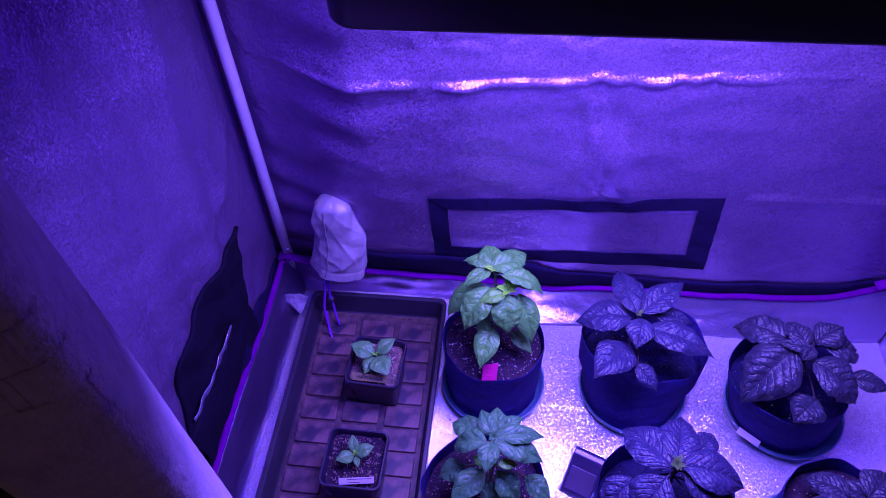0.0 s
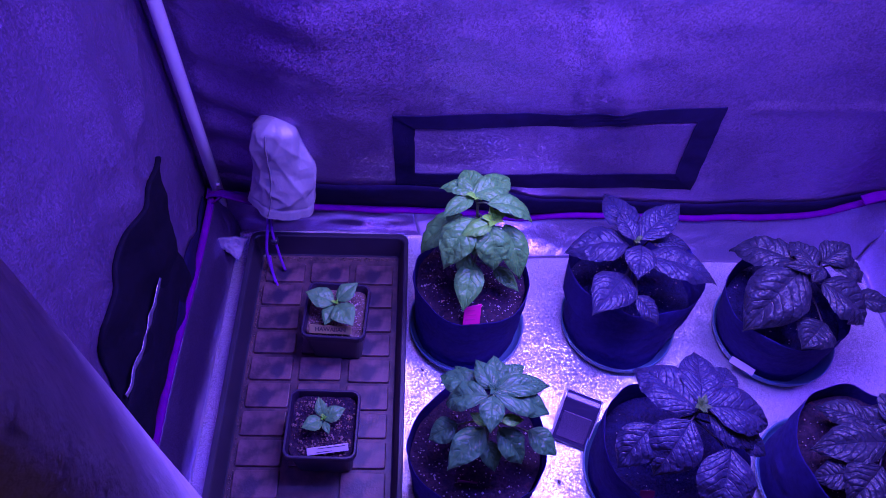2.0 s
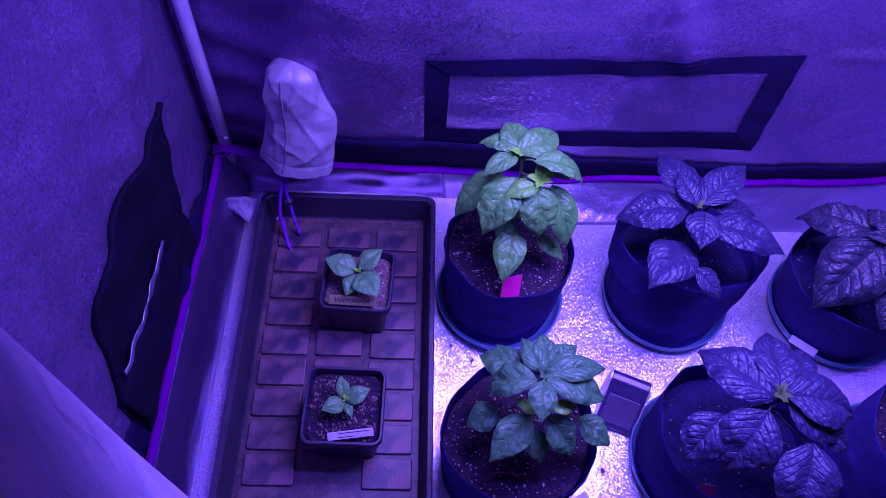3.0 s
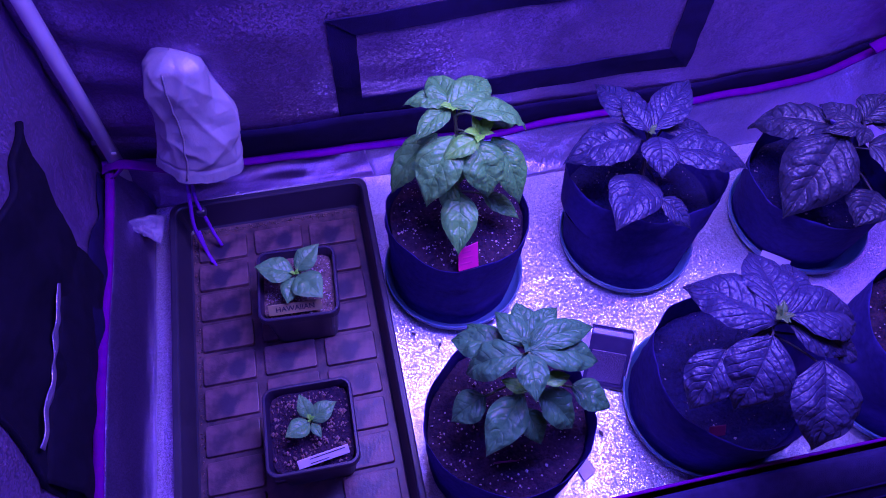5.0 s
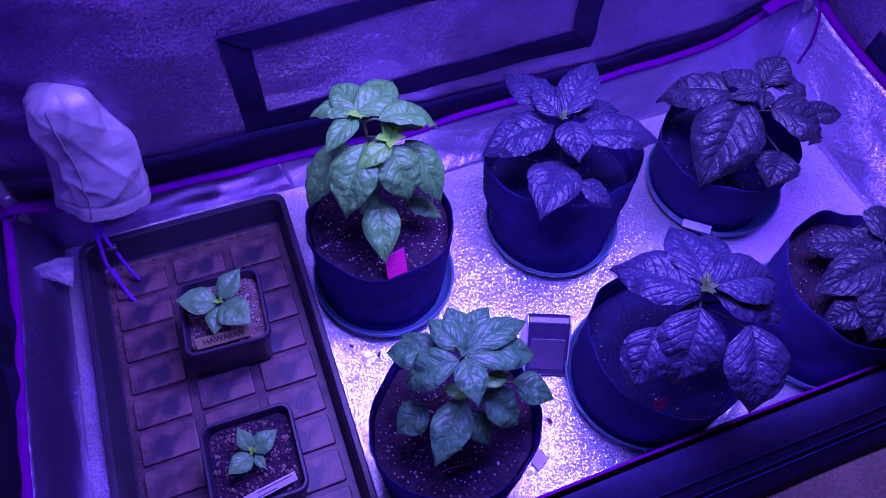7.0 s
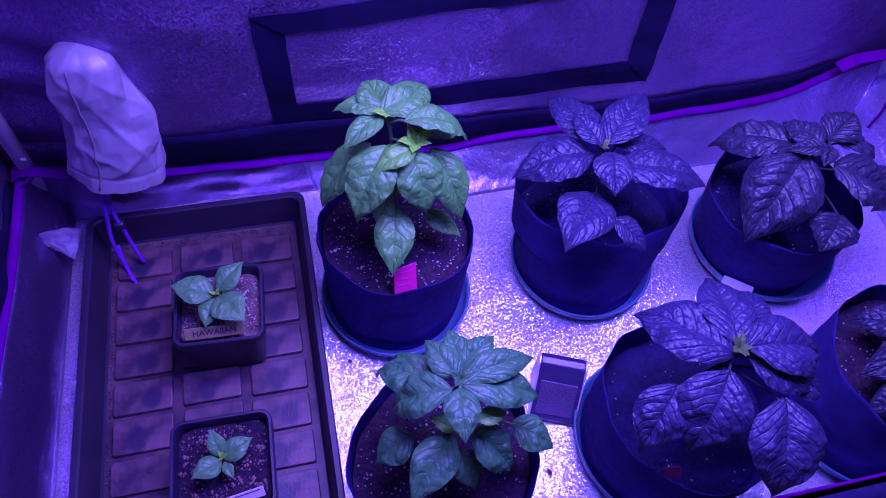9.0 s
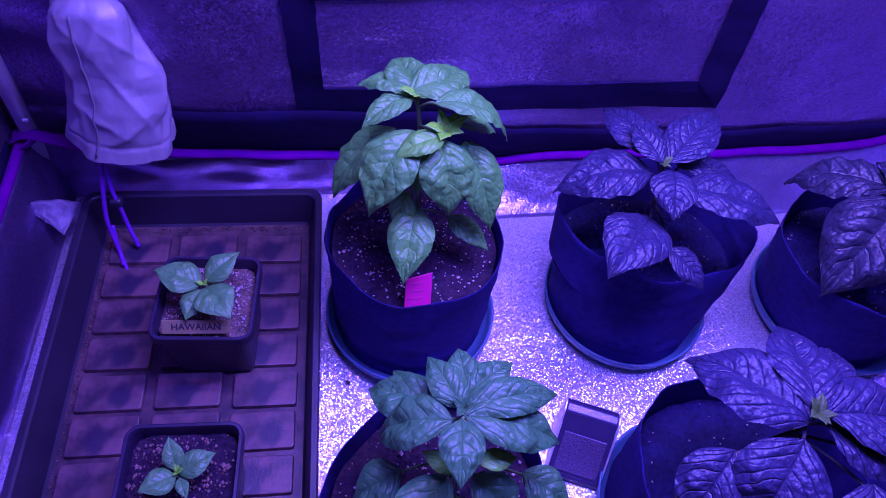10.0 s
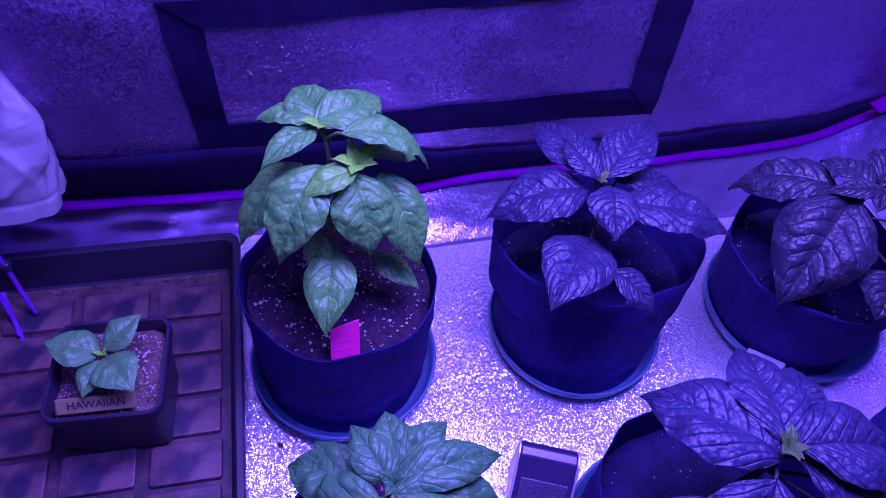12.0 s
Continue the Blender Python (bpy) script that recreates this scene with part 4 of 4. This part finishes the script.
def add_sprig(p, at, count, size):
    """Small young leaves standing round a growing tip."""
    rnd = random.Random(p["seed"] * 7 + count)
    at = Vector(at)
    for i in range(count):
        a = 2.4 * i + p["seed"]
        out = Vector((math.cos(a), math.sin(a), rnd.uniform(0.3, 0.9))).normalized()
        r = size * rnd.uniform(0.7, 1.2)
        put("leaf", leaf_mesh(at, at + out * r, r * 0.55, 0.12, p["young"], i + 50 + p["seed"], 0.15), p["thing"], "small young leaf")


def add_leaf(p, base, tip, width, arch=0.10, twist=0.0, mat=None):
    """A grown leaf from base to tip, with a stalk from the stem."""
    base, tip = Vector(base), Vector(tip)
    p["count"] += 1
    low = base - Vector((0, 0, 0.014))
    root = min(p["line"], key=lambda k: (k - low).length)
    lf = put("leaf", leaf_mesh(base - (tip - base) * 0.08, tip, width * p["wide"], arch, mat or p["mat"], p["count"] * 3.7 + p["seed"], p["pucker"], twist, p["cup"], p["ribs"]), p["thing"])
    if (root - base).length > 0.006:
        put("petiole", tube(curve_points([root, root.lerp(base, 0.55) + Vector((0, 0, 0.004)), base, base.lerp(tip, 0.06)], 5), 0.0014, p["stem"], 6, "petiole"), lf)


# tall green plant
p = plant("pepper_plant", (0.385, -0.145, 0.146), (0.380, -0.119, 0.316), "tall green pepper plant with broad glossy leaves", GREEN, STEM_GREEN, YOUNG, 6, 1, 0.0030, 0.020, 0.5, wide=1.0)
add_sprig(p, (0.404, -0.146, 0.298), 7, 0.022)
put("branch", tube(curve_points([(0.386, -0.138, 0.235), (0.396, -0.143, 0.272), (0.404, -0.146, 0.300)], 6), 0.0018, STEM_GREEN, 6, "branch"), p["thing"])
add_leaf(p, (0.376, -0.108, 0.310), (0.326, -0.097, 0.309), 0.040, 0.20, 14)
add_leaf(p, (0.378, -0.112, 0.316), (0.362, -0.064, 0.314), 0.042, 0.16)
add_leaf(p, (0.376, -0.116, 0.318), (0.432, -0.090, 0.302), 0.044, 0.20, 8)
add_leaf(p, (0.392, -0.108, 0.308), (0.432, -0.062, 0.296), 0.044, 0.18)
add_leaf(p, (0.372, -0.120, 0.315), (0.329, -0.149, 0.305), 0.029, 0.14)
add_leaf(p, (0.398, -0.138, 0.322), (0.464, -0.137, 0.281), 0.046, 0.22, -10)
add_leaf(p, (0.399, -0.155, 0.300), (0.357, -0.169, 0.289), 0.029, 0.16, 0, YOUNG_PALE)
add_leaf(p, (0.372, -0.146, 0.294), (0.334, -0.192, 0.240), 0.054, 0.18)
add_leaf(p, (0.357, -0.124, 0.276), (0.300, -0.146, 0.212), 0.046, 0.16)
add_leaf(p, (0.399, -0.152, 0.290), (0.408, -0.192, 0.238), 0.052, 0.18)
add_leaf(p, (0.424, -0.142, 0.276), (0.450, -0.190, 0.212), 0.046, 0.16)
add_leaf(p, (0.379, -0.172, 0.222), (0.365, -0.235, 0.194), 0.044, 0.12)
add_leaf(p, (0.416, -0.160, 0.196), (0.452, -0.192, 0.184), 0.028, 0.10)
add_leaf(p, (0.416, -0.124, 0.288), (0.460, -0.108, 0.262), 0.030, 0.12)
add_leaf(p, (0.372, -0.162, 0.236), (0.360, -0.182, 0.207), 0.026, 0.14)
add_leaf(p, (0.384, -0.155, 0.256), (0.378, -0.166, 0.237), 0.013, 0.10)

# purple plant at the back
p = plant("pepper_plant", (0.640, -0.145, 0.110), (0.622, -0.141, 0.250), "bushy purple-leaved pepper plant with quilted leaves", PURPLE, STEM_DARK, OLIVE, 5, 2, 0.0035, 0.011, 0.5, 26.0, wide=1.2)
add_leaf(p, (0.619, -0.123, 0.242), (0.598, -0.024, 0.220), 0.046, 0.10)
add_leaf(p, (0.618, -0.138, 0.254), (0.600, -0.090, 0.258), 0.028, 0.08)
add_leaf(p, (0.634, -0.133, 0.249), (0.706, -0.066, 0.250), 0.042, 0.08)
add_leaf(p, (0.609, -0.138, 0.234), (0.522, -0.134, 0.204), 0.056, 0.16)
add_leaf(p, (0.628, -0.154, 0.250), (0.616, -0.206, 0.244), 0.040, 0.10)
add_leaf(p, (0.645, -0.160, 0.230), (0.751, -0.189, 0.209), 0.054, 0.14, -6)
add_leaf(p, (0.654, -0.122, 0.228), (0.724, -0.124, 0.209), 0.032, 0.10)
add_leaf(p, (0.607, -0.184, 0.214), (0.549, -0.251, 0.220), 0.056, 0.12)
add_leaf(p, (0.624, -0.214, 0.206), (0.658, -0.246, 0.182), 0.030, 0.12)

# dark purple plant
p = plant("pepper_plant", (0.905, -0.165, 0.115), (0.902, -0.166, 0.240), "dark purple pepper plant with deeply quilted leaves", DARK_PURPLE, STEM_DARK, None, 5, 3, 0.0035, 0.013, 1.1, 24.0, 0.35)
add_leaf(p, (0.862, -0.155, 0.228), (0.801, -0.101, 0.178), 0.062, 0.14)
add_leaf(p, (0.884, -0.174, 0.246), (0.872, -0.120, 0.229), 0.040, 0.12)
add_leaf(p, (0.906, -0.165, 0.243), (0.951, -0.139, 0.250), 0.044, 0.10)
add_leaf(p, (0.920, -0.168, 0.234), (0.990, -0.160, 0.192), 0.052, 0.16)
add_leaf(p, (0.866, -0.182, 0.232), (0.796, -0.240, 0.156), 0.080, 0.10)
add_leaf(p, (0.902, -0.246, 0.192), (0.866, -0.280, 0.178), 0.052, 0.14)
add_leaf(p, (0.900, -0.203, 0.232), (0.967, -0.246, 0.190), 0.068, 0.16)
add_leaf(p, (0.965, -0.205, 0.200), (1.028, -0.213, 0.188), 0.036, 0.12)
add_leaf(p, (0.894, -0.182, 0.246), (0.874, -0.205, 0.243), 0.020, 0.10)
add_leaf(p, (0.888, -0.184, 0.248), (0.842, -0.172, 0.240), 0.024, 0.10)

# compact green plant
p = plant("pepper_plant", (0.390, -0.405, 0.120), (0.396, -0.391, 0.270), "compact dull green pepper plant with layered leaves", GREEN_DARK, STEM_GREEN, None, 5, 4, 0.0034, 0.013, 0.5, wide=1.06)
add_leaf(p, (0.400, -0.378, 0.264), (0.398, -0.338, 0.262), 0.030, 0.12)
add_leaf(p, (0.393, -0.387, 0.268), (0.374, -0.344, 0.262), 0.027, 0.12)
add_leaf(p, (0.404, -0.390, 0.272), (0.470, -0.378, 0.257), 0.030, 0.14)
add_leaf(p, (0.402, -0.378, 0.266), (0.438, -0.352, 0.262), 0.026, 0.12)
add_leaf(p, (0.400, -0.399, 0.272), (0.471, -0.407, 0.234), 0.040, 0.16)
add_leaf(p, (0.378, -0.381, 0.242), (0.329, -0.345, 0.214), 0.040, 0.16)
add_leaf(p, (0.383, -0.399, 0.268), (0.336, -0.388, 0.218), 0.040, 0.20)
add_leaf(p, (0.392, -0.404, 0.276), (0.387, -0.448, 0.274), 0.030, 0.12)
add_leaf(p, (0.406, -0.424, 0.254), (0.434, -0.420, 0.248), 0.016, 0.10, 0, YOUNG_PALE)
add_leaf(p, (0.388, -0.424, 0.240), (0.366, -0.407, 0.238), 0.015, 0.10, 0, YOUNG_PALE)
add_leaf(p, (0.382, -0.427, 0.226), (0.338, -0.472, 0.210), 0.038, 0.16)
add_leaf(p, (0.406, -0.426, 0.224), (0.438, -0.455, 0.184), 0.038, 0.16)
add_leaf(p, (0.450, -0.416, 0.194), (0.486, -0.441, 0.176), 0.034, 0.12)
add_leaf(p, (0.350, -0.411, 0.204), (0.315, -0.422, 0.180), 0.034, 0.12)
add_leaf(p, (0.391, -0.434, 0.205), (0.402, -0.464, 0.179), 0.027, 0.12)
add_leaf(p, (0.372, -0.378, 0.236), (0.350, -0.334, 0.222), 0.030, 0.14)

# broad purple plant
p = plant("pepper_plant", (0.655, -0.410, 0.105), (0.652, -0.411, 0.274), "broad purple pepper plant with quilted pointed leaves", PURPLE, STEM_DARK, OLIVE, 6, 5, 0.0036, 0.015, 0.5, 26.0, wide=1.12)
add_leaf(p, (0.643, -0.411, 0.268), (0.588, -0.340, 0.231), 0.062, 0.16)
add_leaf(p, (0.653, -0.402, 0.274), (0.674, -0.318, 0.243), 0.050, 0.10)
add_leaf(p, (0.664, -0.412, 0.274), (0.752, -0.420, 0.238), 0.056, 0.16)
add_leaf(p, (0.666, -0.418, 0.264), (0.724, -0.454, 0.240), 0.042, 0.12)
add_leaf(p, (0.684, -0.462, 0.250), (0.664, -0.530, 0.200), 0.064, 0.18)
add_leaf(p, (0.634, -0.431, 0.266), (0.597, -0.478, 0.210), 0.060, 0.16)
add_leaf(p, (0.592, -0.428, 0.246), (0.555, -0.466, 0.204), 0.046, 0.14)
add_leaf(p, (0.705, -0.436, 0.244), (0.745, -0.454, 0.222), 0.032, 0.12)
add_leaf(p, (0.690, -0.378, 0.250), (0.724, -0.336, 0.226), 0.034, 0.12)

# low purple plant by the front lip
p = plant("pepper_plant", (0.930, -0.420, 0.120), (0.925, -0.420, 0.200), "low purple pepper plant drooping over its pot", DARK_PURPLE, STEM_DARK, None, 4, 6, 0.0035, 0.012, 1.1, 24.0)
add_leaf(p, (0.914, -0.395, 0.190), (0.866, -0.362, 0.160), 0.040, 0.14)
add_leaf(p, (0.918, -0.428, 0.200), (0.834, -0.428, 0.168), 0.052, 0.14)
add_leaf(p, (0.874, -0.464, 0.178), (0.836, -0.460, 0.150), 0.036, 0.14)
add_leaf(p, (0.904, -0.462, 0.196), (0.864, -0.500, 0.165), 0.054, 0.14)
add_leaf(p, (0.960, -0.404, 0.190), (0.904, -0.374, 0.172), 0.044, 0.12)
add_leaf(p, (0.940, -0.400, 0.200), (0.985, -0.355, 0.186), 0.050, 0.12)
add_leaf(p, (0.940, -0.430, 0.200), (1.000, -0.460, 0.186), 0.050, 0.12)

# seedlings
p = plant("seedling", (0.172, -0.186, 0.098), (0.171, -0.184, 0.128), "green pepper seedling with four leaves", SEEDLING, STEM_GREEN, YOUNG, 3, 7, 0.0018, 0.010, 0.10, 17.0)
add_leaf(p, (0.165, -0.182, 0.127), (0.122, -0.169, 0.135), 0.033, 0.10)
add_leaf(p, (0.175, -0.178, 0.128), (0.205, -0.153, 0.140), 0.027, 0.10)
add_leaf(p, (0.174, -0.190, 0.127), (0.201, -0.226, 0.130), 0.036, 0.12)
add_leaf(p, (0.168, -0.190, 0.124), (0.156, -0.221, 0.121), 0.024, 0.12)
p = plant("seedling", (0.167, -0.372, 0.098), (0.167, -0.370, 0.118), "tiny green pepper seedling just sprouted", SEEDLING, STEM_GREEN, YOUNG, 3, 8, 0.0014, 0.008, 0.10, 17.0)
add_leaf(p, (0.164, -0.373, 0.117), (0.138, -0.386, 0.123), 0.022, 0.10)
add_leaf(p, (0.170, -0.369, 0.117), (0.199, -0.356, 0.123), 0.022, 0.10)
add_leaf(p, (0.166, -0.366, 0.119), (0.159, -0.342, 0.131), 0.016, 0.08)
add_leaf(p, (0.169, -0.374, 0.114), (0.177, -0.392, 0.114), 0.010, 0.10)


# ---- plant tags ----
def tag(at, w, h, turn, tilt, mat, label, bars=0, bar_mat=None, words="", cut=False, seed=0):
    t = thing("plant_tag", (0, 0, 0), label, "plant tag", "plant tags")
    bm = bmesh.new()
    bmesh.ops.create_cube(bm, size=1, matrix=Matrix.Diagonal((w, 0.0012, h, 1)))
    if cut:
        for v in bm.verts:
            if v.co.z > 0:
                v.co.x += 0.12 * w
                v.co.z += 0.10 * h * (1 if v.co.x > 0 else -0.4)
    bmesh.ops.bevel(bm, geom=bm.edges[:], offset=0.0004, segments=1, affect="EDGES")
    me = bpy.data.meshes.new("blade")
    bm.to_mesh(me)
    bm.free()
    me.materials.append(mat)
    sub("blade", me, t)
    rnd = random.Random(seed)
    if words:
        c = bpy.data.curves.new("lettering", "FONT")
        c.body, c.size, c.align_x, c.align_y, c.extrude = words, h * 0.66, "CENTER", "CENTER", 0.0001
        c.offset = h * 0.012
        c.materials.append(INK)
        lt = sub("lettering", c, t, "handwritten black lettering")
        lt.matrix_basis = pose(0, -0.0008, 0, 90, 0, 0)
    for k in range(bars):
        bw = w * rnd.uniform(0.35, 0.7)
        bm = bmesh.new()
        bmesh.ops.create_cube(bm, size=1, matrix=Matrix.Translation((rnd.uniform(-0.1, 0.1) * w, -0.0008, h * (0.28 - 0.5 * k / max(1, bars - 1)))) @ Matrix.Diagonal((bw, 0.0004, h * 0.07, 1)))
        me = bpy.data.meshes.new("writing")
        bm.to_mesh(me)
        bm.free()
        me.materials.append(bar_mat or INK)
        sub("writing", me, t, "faint handwriting")
    t.matrix_world = Matrix.Translation(at) @ pose(0, 0, 0, tilt, 0, turn)
    return t


tag((0.164, -0.221, 0.108), 0.066, 0.0145, -2, -38, CREAM, "cream wooden tag lettered by hand in a seedling pot", words="HAWAIIAN")
tag((0.176, -0.411, 0.107), 0.058, 0.011, 8, -45, LILAC, "pale plastic tag with faint writing in a seedling pot", 2, seed=2)
tag((0.380, -0.223, 0.163), 0.026, 0.031, 6, -30, PINK, "bright pink plastic tag stuck in the soil", 3, surface("tag_ink", (0.45, 0.01, 0.18), (0.5, 0.015, 0.2), 0.7, 0, 60, 0), cut=True, seed=3)
tag((0.370, -0.462, 0.128), 0.027, 0.026, -6, 11, RED, "red plastic tag seen edge-on in the soil", seed=4)
tag((0.618, -0.474, 0.116), 0.020, 0.014, -4, -40, RED, "dull red plastic tag in the shaded soil", seed=5)
wt = tag((0.848, -0.236, 0.030), 0.042, 0.012, -38, -60, LILAC, "white plastic tag lying on the saucer's edge", seed=6)
scrap = tag((0.487, -0.466, 0.006), 0.020, 0.016, 30, -85, LILAC, "pale scrap of leaf on the tent floor", cut=True, seed=7)

# ---- small device on the floor ----
dev = thing("sensor_box", (0, 0, 0), "small black wedge-shaped device with metal ends on the floor", "device")
W2 = 0.0275


def wedge(x0, x1, inset=0.0, lift=0.0):
    prof = [(-0.036, 0.0), (-0.036, 0.010), (0.004, 0.052), (0.012, 0.062), (0.022, 0.064), (0.029, 0.058), (0.030, 0.0)]
    bm = bmesh.new()
    rows = [[bm.verts.new((x, y, z)) for y, z in prof] for x in (x0, x1)]
    n = len(prof)
    for i in range(n):
        bm.faces.new((rows[0][i], rows[0][(i + 1) % n], rows[1][(i + 1) % n], rows[1][i]))
    bm.faces.new(list(reversed(rows[0])))
    bm.faces.new(rows[1])
    bmesh.ops.bevel(bm, geom=bm.edges[:], offset=0.0018, segments=2, affect="EDGES", profile=0.5)
    bmesh.ops.recalc_face_normals(bm, faces=bm.faces[:])
    return bm


def dpart(name, bm, mat, label=""):
    me = bpy.data.meshes.new(name)
    bm.to_mesh(me)
    bm.free()
    me.materials.append(mat)
    return sub(name, me, dev, label)


dpart("body", wedge(-W2, W2), DEVICE)
bm = box(-W2 + 0.005, W2 - 0.005, -0.0225, 0.0205, -0.0006, 0.0012, 0.0005, 1)
bm.transform(Matrix.Translation((0, -0.0165, 0.0312)) @ pose(0, 0, 0, 46.4, 0, 0))
dpart("grille", bm, GRILLE, "mesh face speckled with painted reflections")
for s in (-1, 1):
    x = s * (W2 + 0.0008)
    dpart("end_plate", wedge(x - 0.0012, x + 0.0012), CHROME, "bright metal end plate")
dev.matrix_world = Matrix.Translation((0.555, -0.331, SZ)) @ pose(0, 0, 0, 0, 0, -22)


# ---- dirt washed to the edges of the tray ----
rnd = random.Random(21)
vs, fs = [], []
for i in range(520):
    if i % 5 < 3:
        x, y = rnd.uniform(0.022, 0.262), -0.020 - abs(rnd.gauss(0, 0.0035))
    else:
        x, y = 0.021 + abs(rnd.gauss(0, 0.003)), rnd.uniform(-0.47, -0.02)
    r, k = rnd.uniform(0.0005, 0.0017), len(vs)
    for d in ((1, 0, 0), (0, 1, 0), (-1, 0, 0), (0, -1, 0), (0, 0, 1), (0, 0, -1)):
        vs.append(Vector((x, y, 0.0118 + r * 0.4)) + Vector(d) * r * rnd.uniform(0.6, 1.3))
    for j in range(4):
        fs += [(k + j, k + (j + 1) % 4, k + 4), (k + (j + 1) % 4, k + j, k + 5)]
put("grit", mesh_from(vs, fs, GRIT, False, name="grit"), tray, "soil grit along the tray's edge")["kind"] = "stuff"

# ---- dry leaf crumbs on the tent floor ----
DRY = surface("dry_leaf", (0.020, 0.012, 0.022), (0.050, 0.030, 0.040), 0.8, 0, 90, 0.4, 300, 0.001)
for k, (x, y, turn, size) in enumerate(((0.522, -0.423, 20, 0.010), (0.342, -0.262, -30, 0.009), (0.310, -0.238, 50, 0.008))):
    bit = put("leaf_crumb", leaf_mesh((0, -size / 2, 0.0010), (0, size / 2, 0.0018), size * 0.5, 0.10, DRY, k + 3, 0.2))
    bit.matrix_world = pose(x, y, SZ + 0.0006, 0, 0, turn)
    tagged(bit, "dry dark crumb of leaf on the silver floor", "leaf", "leaf crumbs")
